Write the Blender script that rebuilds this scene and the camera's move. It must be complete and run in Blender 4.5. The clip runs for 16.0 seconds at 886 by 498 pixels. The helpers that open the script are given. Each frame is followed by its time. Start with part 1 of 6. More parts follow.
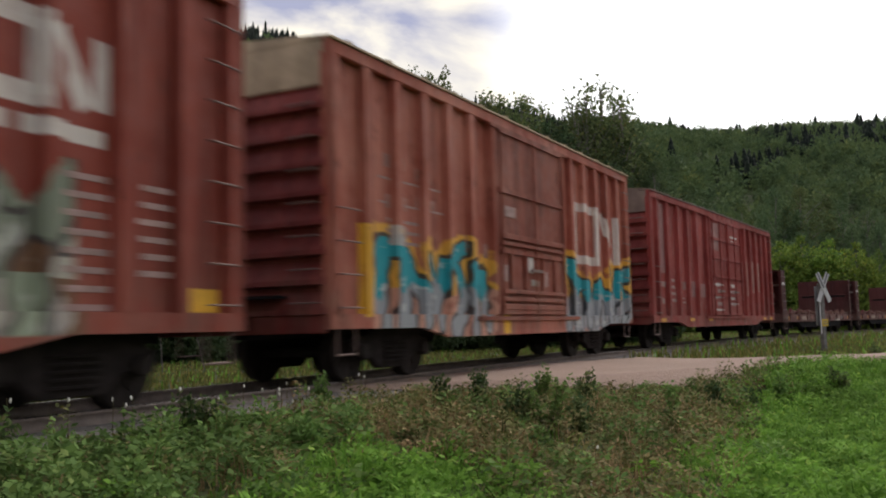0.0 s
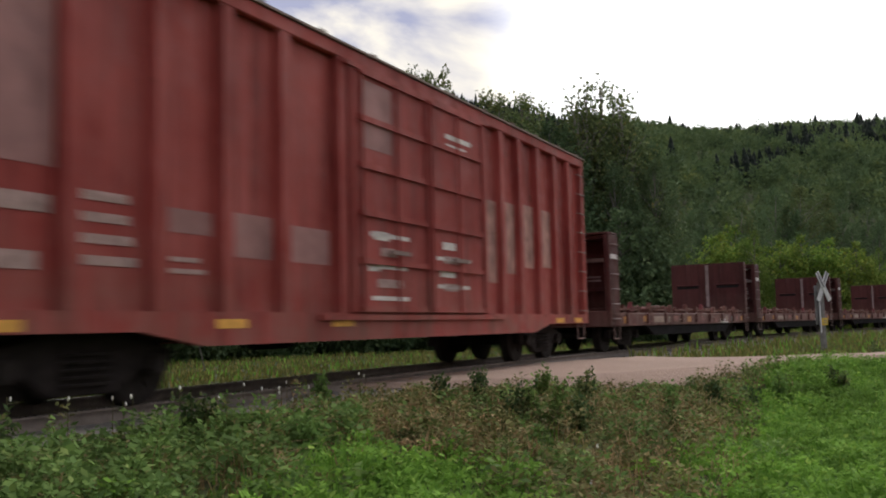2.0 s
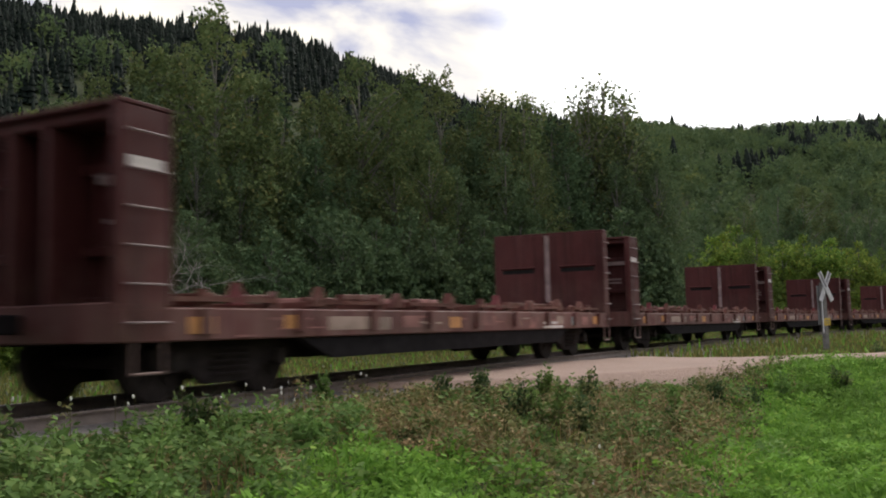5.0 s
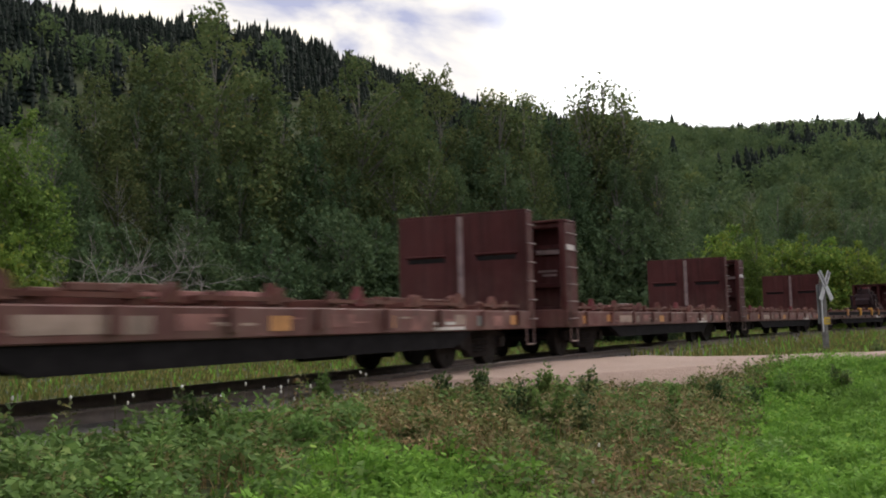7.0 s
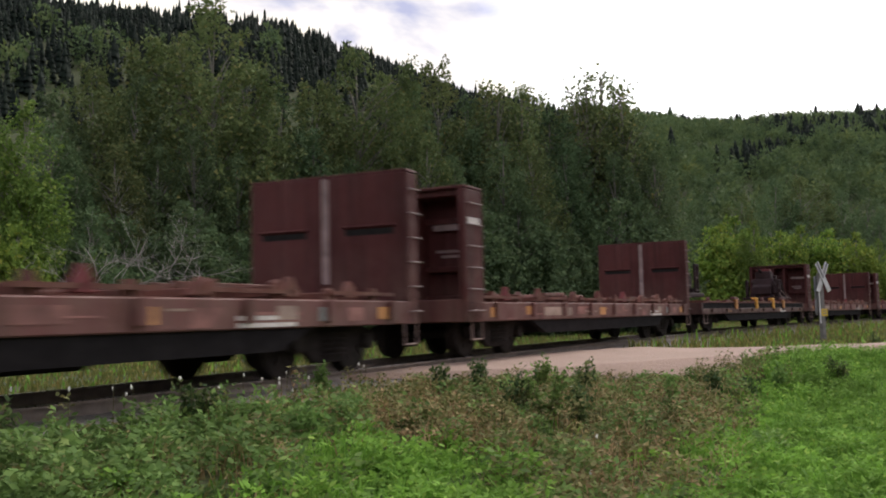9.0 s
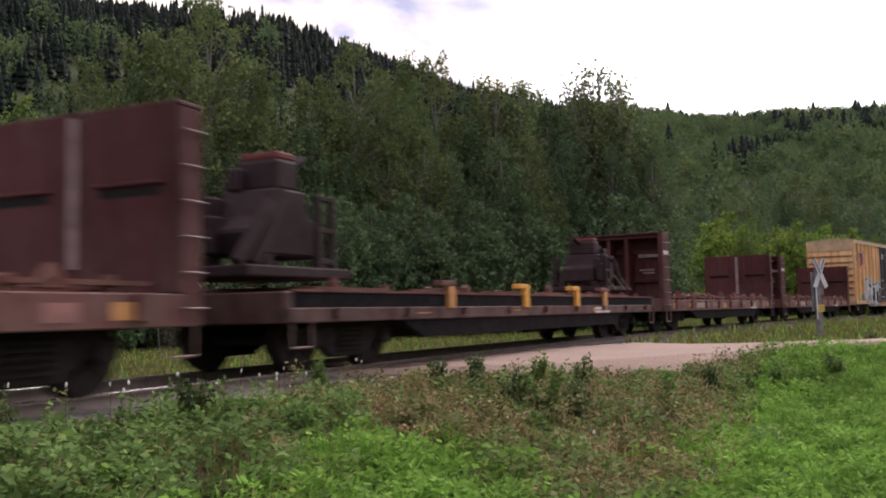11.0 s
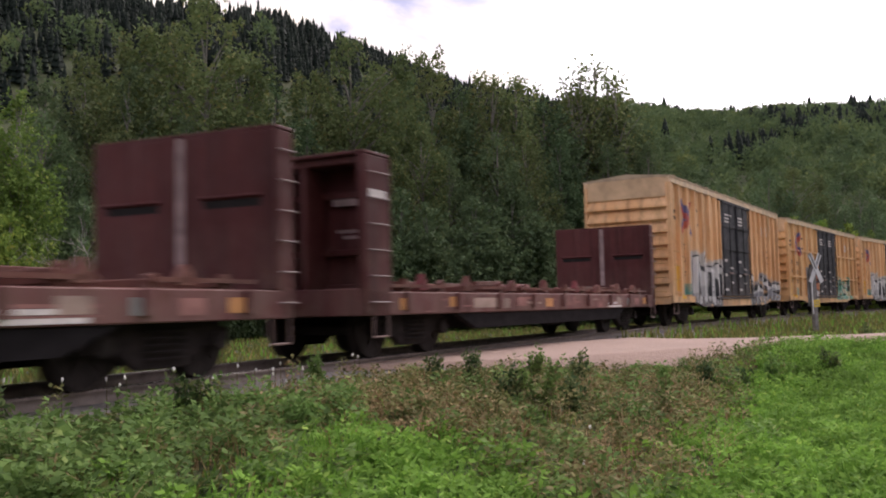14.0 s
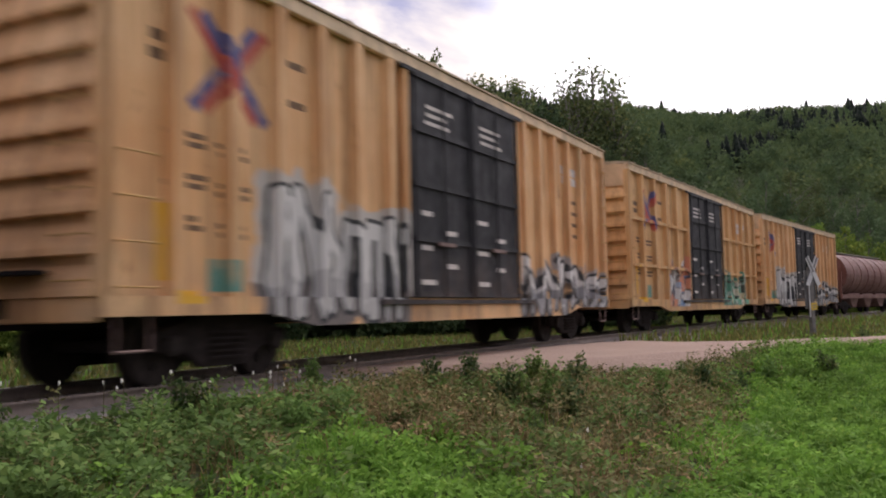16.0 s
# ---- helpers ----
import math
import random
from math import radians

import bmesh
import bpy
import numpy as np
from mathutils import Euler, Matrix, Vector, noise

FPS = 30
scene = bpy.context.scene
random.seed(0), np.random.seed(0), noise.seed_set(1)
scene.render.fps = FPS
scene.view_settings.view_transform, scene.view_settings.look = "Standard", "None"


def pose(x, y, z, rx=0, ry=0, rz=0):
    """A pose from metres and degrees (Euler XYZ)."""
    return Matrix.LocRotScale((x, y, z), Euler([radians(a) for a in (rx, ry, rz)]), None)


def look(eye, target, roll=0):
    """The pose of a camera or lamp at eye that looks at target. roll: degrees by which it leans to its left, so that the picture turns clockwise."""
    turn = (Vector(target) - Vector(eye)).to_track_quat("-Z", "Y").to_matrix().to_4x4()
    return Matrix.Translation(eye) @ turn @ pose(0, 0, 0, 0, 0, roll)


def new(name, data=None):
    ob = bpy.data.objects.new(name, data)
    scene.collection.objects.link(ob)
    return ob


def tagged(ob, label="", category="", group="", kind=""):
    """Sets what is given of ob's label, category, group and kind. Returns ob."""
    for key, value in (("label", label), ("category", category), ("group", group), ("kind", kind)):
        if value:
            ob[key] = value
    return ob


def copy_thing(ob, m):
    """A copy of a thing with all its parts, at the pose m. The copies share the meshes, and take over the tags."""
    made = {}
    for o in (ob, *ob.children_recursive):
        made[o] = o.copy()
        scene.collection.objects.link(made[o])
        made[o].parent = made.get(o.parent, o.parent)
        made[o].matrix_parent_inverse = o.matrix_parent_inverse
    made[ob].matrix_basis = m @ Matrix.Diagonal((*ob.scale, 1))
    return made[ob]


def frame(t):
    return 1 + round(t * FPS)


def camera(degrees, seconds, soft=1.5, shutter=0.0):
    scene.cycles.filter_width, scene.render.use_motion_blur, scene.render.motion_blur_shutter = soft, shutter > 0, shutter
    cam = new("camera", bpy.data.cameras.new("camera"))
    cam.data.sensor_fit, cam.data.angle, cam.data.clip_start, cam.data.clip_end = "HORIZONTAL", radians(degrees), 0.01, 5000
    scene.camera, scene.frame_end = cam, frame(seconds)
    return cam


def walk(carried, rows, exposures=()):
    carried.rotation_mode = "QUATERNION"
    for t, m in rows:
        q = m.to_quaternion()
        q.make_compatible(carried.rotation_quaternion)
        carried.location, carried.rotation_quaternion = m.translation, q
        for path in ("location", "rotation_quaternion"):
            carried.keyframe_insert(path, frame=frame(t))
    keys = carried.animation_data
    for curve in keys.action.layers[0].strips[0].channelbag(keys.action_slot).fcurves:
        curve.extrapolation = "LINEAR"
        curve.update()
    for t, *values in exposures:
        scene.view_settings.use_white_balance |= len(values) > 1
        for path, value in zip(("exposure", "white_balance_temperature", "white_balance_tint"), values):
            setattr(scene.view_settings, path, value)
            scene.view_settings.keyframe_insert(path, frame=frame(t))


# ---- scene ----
EYE = Vector((0.0, 0.0, 1.5))


def aim(yaw, pitch, roll):
    """The eye's pose from its heading, tilt and lean in degrees."""
    y, p = radians(yaw), radians(pitch)
    way = Vector((math.sin(y) * math.cos(p), math.cos(y) * math.cos(p), math.sin(p)))
    return look(EYE, EYE + way, roll)


cam = camera(51.7, 16.0, soft=1.9, shutter=0.6)
HELD = [(0.0, 0.124, 4.959, -1.336), (0.5, 0.284, 4.942, -1.333), (1.0, 0.203, 4.856, -1.323), (1.5, 0.172, 4.773, -1.322),
        (2.0, 0.129, 4.89, -1.314), (2.5, 0.06, 5.095, -1.326), (3.0, -0.037, 5.17, -1.341), (3.5, -0.176, 5.14, -1.341),
        (4.0, -0.091, 4.973, -1.344), (6.5, 0.026, 4.867, -1.299), (7.0, 0.013, 4.833, -1.308), (7.5, 0.006, 4.767, -1.3),
        (8.0, 0.0, 4.628, -1.311), (8.5, -0.01, 4.435, -1.318), (9.0, 0.127, 4.303, -1.305), (11.5, 0.275, 3.988, -1.271),
        (12.0, 0.234, 3.946, -1.272), (12.5, 0.224, 3.914, -1.271), (13.0, 0.315, 3.849, -1.282), (13.5, 0.399, 3.827, -1.287),
        (14.0, 0.498, 3.721, -1.289), (14.5, 0.586, 3.682, -1.272), (15.0, 0.712, 3.744, -1.269), (15.5, 0.634, 3.888, -1.298),
        (16.0, 0.656, 3.913, -1.295)]
walk(cam, [(t, aim(a, b, c)) for t, a, b, c in HELD],
     exposures=[(0.0, 0.48, 6500, 10), (0.5, 0.60, 6500, 10), (2.5, 0.48, 6500, 10), (4.0, 0.66, 6500, 10), (6.5, 0.68, 6500, 10), (9.0, 0.84, 6500, 12), (11.5, 0.96, 6500, 22),
                (14.0, 0.98, 6500, 22), (15.0, 1.02, 6500, 22), (15.5, 0.96, 6500, 22), (16.0, 0.66, 6500, 20)])

# ---- sky and sun: evening overcast, the sun low behind bright cloud ----
GLOW = Vector((0.38, 0.55, 0.75)).normalized()
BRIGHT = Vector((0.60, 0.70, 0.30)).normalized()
world = bpy.data.worlds.new("evening_sky")
scene.world = world
world.use_nodes = True
wn, wl = world.node_tree.nodes, world.node_tree.links
wn.clear()


def wnode(kind, **sets):
    n = wn.new(kind)
    for k, v in sets.items():
        n.inputs[k].default_value = v
    return n


w_out, w_bg = wnode("ShaderNodeOutputWorld"), wnode("ShaderNodeBackground", Strength=1.0)
w_sky = wnode("ShaderNodeTexSky")
w_sky.sky_type, w_sky.sun_disc = "NISHITA", False
w_sky.sun_elevation, w_sky.sun_rotation = radians(48), math.atan2(GLOW.x, GLOW.y)
w_skyl = wnode("ShaderNodeVectorMath")
w_skyl.operation = "SCALE"
w_skyl.inputs["Scale"].default_value = 0.08
w_co, w_map = wnode("ShaderNodeTexCoord"), wnode("ShaderNodeMapping", Scale=(1.0, 1.0, 2.2), Location=(0.2, 0.55, 0.38))
w_noise = wnode("ShaderNodeTexNoise", Scale=4.4, Detail=7.0, Roughness=0.52, Distortion=0.35)
w_ramp = wn.new("ShaderNodeValToRGB")
w_ramp.color_ramp.elements[0].position, w_ramp.color_ramp.elements[0].color = 0.45, (0.32, 0.33, 0.45, 1)
w_ramp.color_ramp.elements[1].position, w_ramp.color_ramp.elements[1].color = 0.63, (0.90, 0.83, 0.68, 1)
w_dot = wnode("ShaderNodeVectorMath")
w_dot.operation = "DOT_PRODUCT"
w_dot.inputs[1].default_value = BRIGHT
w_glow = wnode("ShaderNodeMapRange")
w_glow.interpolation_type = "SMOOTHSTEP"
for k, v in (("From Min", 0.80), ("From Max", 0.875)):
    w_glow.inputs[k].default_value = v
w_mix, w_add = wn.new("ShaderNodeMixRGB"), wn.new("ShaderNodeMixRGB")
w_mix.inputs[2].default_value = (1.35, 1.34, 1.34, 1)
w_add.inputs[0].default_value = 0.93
wl.new(w_co.outputs["Generated"], w_map.inputs["Vector"])
wl.new(w_map.outputs["Vector"], w_noise.inputs["Vector"])
wl.new(w_noise.outputs[0], w_ramp.inputs[0])
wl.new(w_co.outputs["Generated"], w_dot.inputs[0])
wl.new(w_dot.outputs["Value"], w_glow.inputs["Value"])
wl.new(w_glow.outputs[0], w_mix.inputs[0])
wl.new(w_ramp.outputs[0], w_mix.inputs[1])
wl.new(w_sky.outputs[0], w_skyl.inputs[0])
wl.new(w_skyl.outputs[0], w_add.inputs[1])
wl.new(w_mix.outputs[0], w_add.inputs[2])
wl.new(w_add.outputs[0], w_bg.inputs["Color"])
wl.new(w_bg.outputs[0], w_out.inputs["Surface"])

sun = new("sun", bpy.data.lights.new("sun", "SUN"))
sun.data.energy, sun.data.angle, sun.data.color = 0.9, radians(30), (1.0, 0.93, 0.84)
sun.matrix_world = look(GLOW * 50, (0, 0, 0))

# ---- the line of the track: a gentle curve ----
RAIL, GAUGE = 0.78, 1.435
STEP = 0.5
SS = np.arange(-120.0, 320.0, STEP)
_s = np.clip(SS, -22.0, 72.0)
_th = 0.492068 + 0.00363259 * _s - 2.470875e-5 * _s**2 + 4.991767e-7 * _s**3 - 5.9862e-10 * _s**4
_x, _y = np.cumsum(np.sin(_th) * STEP), np.cumsum(np.cos(_th) * STEP)
_i0 = int(round(120.0 / STEP))
TX, TY = _x - _x[_i0] + 1.50980, _y - _y[_i0] + 20.55753
TH = _th
SPEED, GAIN = 10.84442, 0.02006


def on_track(s, side=0.0, z=RAIL):
    """A place on the line: s metres along it, side metres towards the viewer's side."""
    x, y, th = np.interp(s, SS, TX), np.interp(s, SS, TY), np.interp(s, SS, TH)
    return Vector((x + side * math.cos(th), y - side * math.sin(th), z))


def gone(t):
    return SPEED * t + 0.5 * GAIN * t * t


def car_pose(s, base=6.2):
    a, b = on_track(s - base), on_track(s + base)
    return Matrix.Translation((a + b) / 2) @ Matrix.Rotation(math.atan2(b.y - a.y, b.x - a.x), 4, "Z")


def track_side(x, y):
    """Distance from the line, positive on the viewer's side (arrays)."""
    x, y = np.asarray(x, float), np.asarray(y, float)
    best, side = np.full(x.shape, 1e9), np.zeros(x.shape)
    for i in range(0, len(SS), 6):
        dx, dy = x - TX[i], y - TY[i]
        d = dx * dx + dy * dy
        lat = dx * math.cos(TH[i]) - dy * math.sin(TH[i])
        near = d < best
        best = np.where(near, d, best)
        side = np.where(near, lat, side)
    return np.where(best < 400, side, np.sign(side) * np.sqrt(best))


# ---- materials ----
class Nodes:
    """A short hand for building one node material."""

    def __init__(self, name):
        self.mat = bpy.data.materials.new(name)
        self.mat.use_nodes = True
        self.n, self.l = self.mat.node_tree.nodes, self.mat.node_tree.links
        self.shader = self.n["Principled BSDF"]
        self.co = self.n.new("ShaderNodeTexCoord")

    def put(self, socket, value):
        if isinstance(value, bpy.types.NodeSocket):
            self.l.new(value, socket)
        elif isinstance(value, (tuple, list)) and socket.type == "RGBA":
            socket.default_value = (*value[:3], 1)
        else:
            socket.default_value = value

    def set(self, **inputs):
        for k, v in inputs.items():
            self.put(self.shader.inputs[k.replace("_", " ")], v)
        return self

    def noise(self, scale, detail=4.0, rough=0.55, stretch=None, space="Object", distort=0.0):
        n = self.n.new("ShaderNodeTexNoise")
        n.inputs["Scale"].default_value, n.inputs["Detail"].default_value = scale, detail
        n.inputs["Roughness"].default_value, n.inputs["Distortion"].default_value = rough, distort
        self.put(n.inputs["Vector"], self.coord(stretch, space))
        return n.outputs[0]

    def coord(self, stretch=None, space="Object", move=(0, 0, 0)):
        if stretch is None and move == (0, 0, 0):
            return self.co.outputs[space]
        m = self.n.new("ShaderNodeMapping")
        m.inputs["Scale"].default_value = stretch or (1, 1, 1)
        m.inputs["Location"].default_value = move
        self.l.new(self.co.outputs[space], m.inputs["Vector"])
        return m.outputs[0]

    def xyz(self):
        s = self.n.new("ShaderNodeSeparateXYZ")
        self.l.new(self.co.outputs["Object"], s.inputs[0])
        return s.outputs

    def math(self, op, a, b=0.0, clamp=False):
        m = self.n.new("ShaderNodeMath")
        m.operation, m.use_clamp = op, clamp
        self.put(m.inputs[0], a)
        self.put(m.inputs[1], b)
        return m.outputs[0]

    def span(self, v, lo, hi, a=0.0, b=1.0):
        m = self.n.new("ShaderNodeMapRange")
        for k, x in (("Value", v), ("From Min", lo), ("From Max", hi), ("To Min", a), ("To Max", b)):
            self.put(m.inputs[k], x)
        return m.outputs[0]

    def ramp(self, v, *stops):
        r = self.n.new("ShaderNodeValToRGB")
        self.put(r.inputs[0], v)
        e = r.color_ramp.elements
        while len(e) < len(stops):
            e.new(0.5)
        for k, (p, c) in zip(e, stops):
            k.position, k.color = p, (*c, 1)
        return r.outputs[0]

    def mix(self, f, a, b, blend="MIX"):
        m = self.n.new("ShaderNodeMixRGB")
        m.blend_type = blend
        self.put(m.inputs[0], f)
        self.put(m.inputs[1], a)
        self.put(m.inputs[2], b)
        return m.outputs[0]

    def bump(self, v, strength=0.3, distance=0.02):
        b = self.n.new("ShaderNodeBump")
        b.inputs["Strength"].default_value, b.inputs["Distance"].default_value = strength, distance
        self.put(b.inputs["Height"], v)
        self.l.new(b.outputs[0], self.shader.inputs["Normal"])
        return self

    def island(self):
        return self.n.new("ShaderNodeNewGeometry").outputs["Random Per Island"]

    def either(self):
        return self.n.new("ShaderNodeObjectInfo").outputs["Random"]


def plain(name, colour, rough=0.7, metal=0.0, vary=0.25, scale=6.0, gloss=0.35):
    m = Nodes(name)
    m.shader.inputs["Specular IOR Level"].default_value = gloss
    n = m.noise(scale, 6)
    dark = tuple(c * (1 - vary) for c in colour)
    light = tuple(min(1, c * (1 + vary)) for c in colour)
    m.set(Base_Color=m.ramp(n, (0.3, dark), (0.7, light)), Roughness=m.span(m.noise(scale * 3), 0.3, 0.7, rough - 0.1, min(1, rough + 0.1)), Metallic=metal)
    return m.bump(m.noise(scale * 8), 0.15, 0.01).mat


def tag_strokes(x0, x1, z0, z1, count, seed):
    """Strokes of a sprayed tag: a row of fat abstract shapes that can't be read."""
    rng = random.Random(seed)
    out, w = [], (x1 - x0) / count
    for k in range(count):
        a, b = x0 + (k + 0.14) * w, x0 + (k + 0.84) * w
        lo, hi = z0 + rng.uniform(-0.05, 0.08), z1 + rng.uniform(-0.22, 0.22)
        mid = (lo + hi) / 2 + rng.uniform(-0.1, 0.1)
        shape = rng.choice((0, 1, 2, 3)) if k else 1
        if shape == 0:
            out += [(a, lo, a, hi), (a, hi, b, mid), (b, mid, b, lo)]
        elif shape == 1:
            out += [(a, lo, a + 0.1, hi), (a + 0.1, hi, b, hi - 0.1), (b, hi - 0.1, b, lo)]
        elif shape == 2:
            out += [(b, hi, a, hi - 0.12), (a, hi - 0.12, b, mid - 0.1), (b, mid - 0.1, a, lo)]
        else:
            out += [(a, hi, (a + b) / 2, lo), ((a + b) / 2, lo, b, hi)]
    return out


def car_paint(name, base, faded, rust=(0.09, 0.03, 0.018), tags=(), rusty=0.5, strokes=(), sprayed=()):
    """Weathered rolling-stock paint in the car's own space: streaks, rust, dust, and painted tags
    (x from, x to, z from, z to, colours, cell size)."""
    m = Nodes(name)
    streak = m.noise(1.0, 6, 0.6, (5.0, 5.0, 0.35))
    cloud = m.noise(0.55, 5, 0.6)
    col = m.mix(m.span(cloud, 0.38, 0.62), base, faded)
    col = m.mix(m.math("MULTIPLY", m.span(streak, 0.46, 0.68), 0.7, True), col, tuple(c * 0.42 for c in base))
    pale = m.noise(0.8, 6, 0.65, (7.0, 7.0, 0.25))
    col = m.mix(m.math("MULTIPLY", m.span(pale, 0.58, 0.75), 0.4, True), col, tuple(min(0.8, c * 1.5 + 0.05) for c in faded))
    z = m.xyz()
    low = m.span(z[2], 1.9, 0.7, 0.0, 0.55)
    dust = m.math("MULTIPLY", low, m.span(m.noise(2.2, 6), 0.35, 0.7), True)
    col = m.mix(dust, col, (0.16, 0.11, 0.085))
    spots = m.span(m.noise(3.5, 8, 0.7, (1, 1, 0.5)), 0.66 - 0.12 * rusty, 0.74 - 0.1 * rusty)
    col = m.mix(m.math("MULTIPLY", spots, 0.8, True), col, rust)
    for x0, x1, z0, z1, colours, cell, wild in tags:
        edge = m.math("ADD", z[2], m.span(m.noise(1.7, 3, 0.5, (1, 0.1, 0.35)), 0.3, 0.7, -0.45, 0.45))
        inside = m.math("MULTIPLY", m.span(edge, z1 + 0.02, z1 - 0.02), m.span(z[2], z0, z0 + 0.03))
        inside = m.math("MULTIPLY", inside, m.math("MULTIPLY", m.span(z[0], x0, x0 + 0.06), m.span(z[0], x1, x1 - 0.06)), True)
        v = m.n.new("ShaderNodeTexVoronoi")
        v.inputs["Scale"].default_value = 1.0 / cell
        warp = m.n.new("ShaderNodeTexNoise")
        warp.inputs["Scale"].default_value = 1.6
        m.l.new(m.coord((1.0, 0.01, 0.8)), warp.inputs["Vector"])
        bent = m.n.new("ShaderNodeVectorMath")
        bent.operation = "MULTIPLY_ADD"
        m.l.new(warp.outputs["Color"], bent.inputs[0])
        bent.inputs[1].default_value = (0.9, 0.0, 0.9)
        m.l.new(m.coord((1.0, 0.01, 0.8)), bent.inputs[2])
        m.l.new(bent.outputs[0], v.inputs["Vector"])
        pick = m.n.new("ShaderNodeSeparateXYZ")
        m.l.new(v.outputs["Color"], pick.inputs[0])
        k = len(colours)
        level = m.math("ADD", m.span(z[2], z0 + 0.25, z1), m.math("MULTIPLY", m.math("SUBTRACT", pick.outputs[0], 0.5), wild))
        ramp = m.ramp(level, *[((i + 0.02) / k, c) for i, c in enumerate(colours)])
        ramp.node.color_ramp.interpolation = "CONSTANT"
        rim = m.n.new("ShaderNodeTexVoronoi")
        rim.feature = "DISTANCE_TO_EDGE"
        rim.inputs["Scale"].default_value = 1.0 / cell
        m.l.new(bent.outputs[0], rim.inputs["Vector"])
        line = m.span(rim.outputs["Distance"], 0.075, 0.045)
        paint = m.mix(m.math("MULTIPLY", line, 0.85, True), ramp, (0.03, 0.03, 0.035))
        shine = m.span(m.noise(5.0, 2, 0.5, (1, 0.05, 0.6)), 0.58, 0.62)
        paint = m.mix(m.math("MULTIPLY", shine, 0.45, True), paint, (0.72, 0.70, 0.66))
        paint = m.mix(m.math("MULTIPLY", m.span(streak, 0.45, 0.7), 0.35, True), paint, (0.2, 0.16, 0.13))
        col = m.mix(m.math("MULTIPLY", inside, 0.93), col, paint)
    for segs, fill_high, fill_low, turn, ink, halo_high, halo_low, halo, fat in sprayed:
        wob = m.n.new("ShaderNodeVectorMath")
        wob.operation = "MULTIPLY_ADD"
        bend = m.n.new("ShaderNodeTexNoise")
        bend.inputs["Scale"].default_value = 1.5
        m.l.new(m.coord((1.0, 0.0, 1.0)), bend.inputs["Vector"])
        m.l.new(bend.outputs["Color"], wob.inputs[0])
        wob.inputs[1].default_value = (0.45, 0.0, 0.45)
        m.l.new(m.coord((1.0, 0.0, 1.0), move=(-0.22, 0.0, -0.22)), wob.inputs[2])
        dist = None
        for ax, az, bx, bz in segs:
            long2 = (bx - ax) ** 2 + (bz - az) ** 2
            rel = m.n.new("ShaderNodeVectorMath")
            rel.operation = "SUBTRACT"
            m.l.new(wob.outputs[0], rel.inputs[0])
            rel.inputs[1].default_value = (ax, 0, az)
            dot = m.n.new("ShaderNodeVectorMath")
            dot.operation = "DOT_PRODUCT"
            m.l.new(rel.outputs[0], dot.inputs[0])
            dot.inputs[1].default_value = ((bx - ax) / long2, 0, (bz - az) / long2)
            far = m.n.new("ShaderNodeVectorMath")
            far.operation = "SCALE"
            far.inputs[0].default_value = (bx - ax, 0, bz - az)
            m.put(far.inputs["Scale"], m.math("MULTIPLY", dot.outputs["Value"], 1.0, True))
            gap = m.n.new("ShaderNodeVectorMath")
            gap.operation = "DISTANCE"
            m.l.new(rel.outputs[0], gap.inputs[0])
            m.l.new(far.outputs[0], gap.inputs[1])
            dist = gap.outputs["Value"] if dist is None else m.math("MINIMUM", dist, gap.outputs["Value"])
        ragged = m.math("ADD", z[2], m.span(m.noise(2.5, 3, 0.5, (1, 0.0, 0.5)), 0.3, 0.7, -0.22, 0.22))
        high = m.span(ragged, turn - 0.02, turn + 0.02)
        above = m.span(z[2], 0.5, 0.53)
        cloud_edge = m.math("ADD", dist, m.span(m.noise(2.0, 3, 0.5, (1, 0.0, 1)), 0.3, 0.7, -0.12, 0.12))
        spray = m.mix(high, halo_low, halo_high)
        col = m.mix(m.math("MULTIPLY", m.math("MULTIPLY", m.span(cloud_edge, halo + 0.03, halo - 0.03), above), 0.9, True), col, spray)
        col = m.mix(m.math("MULTIPLY", m.math("MULTIPLY", m.span(dist, fat + 0.075, fat + 0.055), above), 0.92, True), col, ink)
        fill = m.mix(high, fill_low, fill_high)
        gleam = m.span(m.noise(3.5, 2, 0.5, (0.6, 0.0, 2.0)), 0.60, 0.64)
        fill = m.mix(m.math("MULTIPLY", gleam, 0.5, True), fill, (0.70, 0.70, 0.68))
        fill = m.mix(m.math("MULTIPLY", m.span(streak, 0.48, 0.7), 0.3, True), fill, (0.2, 0.17, 0.15))
        col = m.mix(m.math("MULTIPLY", m.math("MULTIPLY", m.span(dist, fat + 0.012, fat - 0.012), above), 0.94, True), col, fill)
    worn = m.span(m.noise(3.0, 6, 0.65, (1, 1, 0.6)), 0.30, 0.52, 0.35, 0.92)
    for ax, az, bx, bz, w, colour in strokes:
        long = math.hypot(bx - ax, bz - az)
        ux, uz = (bx - ax) / long, (bz - az) / long
        dx, dz = m.math("SUBTRACT", z[0], ax), m.math("SUBTRACT", z[2], az)
        along = m.math("ADD", m.math("MULTIPLY", dx, ux), m.math("MULTIPLY", dz, uz))
        off = m.math("ABSOLUTE", m.math("SUBTRACT", m.math("MULTIPLY", dx, uz), m.math("MULTIPLY", dz, ux)))
        on = m.math("MULTIPLY", m.span(off, w / 2 + 0.012, w / 2 - 0.012), m.math("MULTIPLY", m.span(along, -0.012, 0.012), m.span(along, long + 0.012, long - 0.012)), True)
        col = m.mix(m.math("MULTIPLY", on, worn), col, colour)
    m.set(Base_Color=col, Roughness=m.span(m.noise(4, 4), 0.3, 0.7, 0.5, 0.8), Metallic=0.0)
    m.shader.inputs["Specular IOR Level"].default_value = 0.22
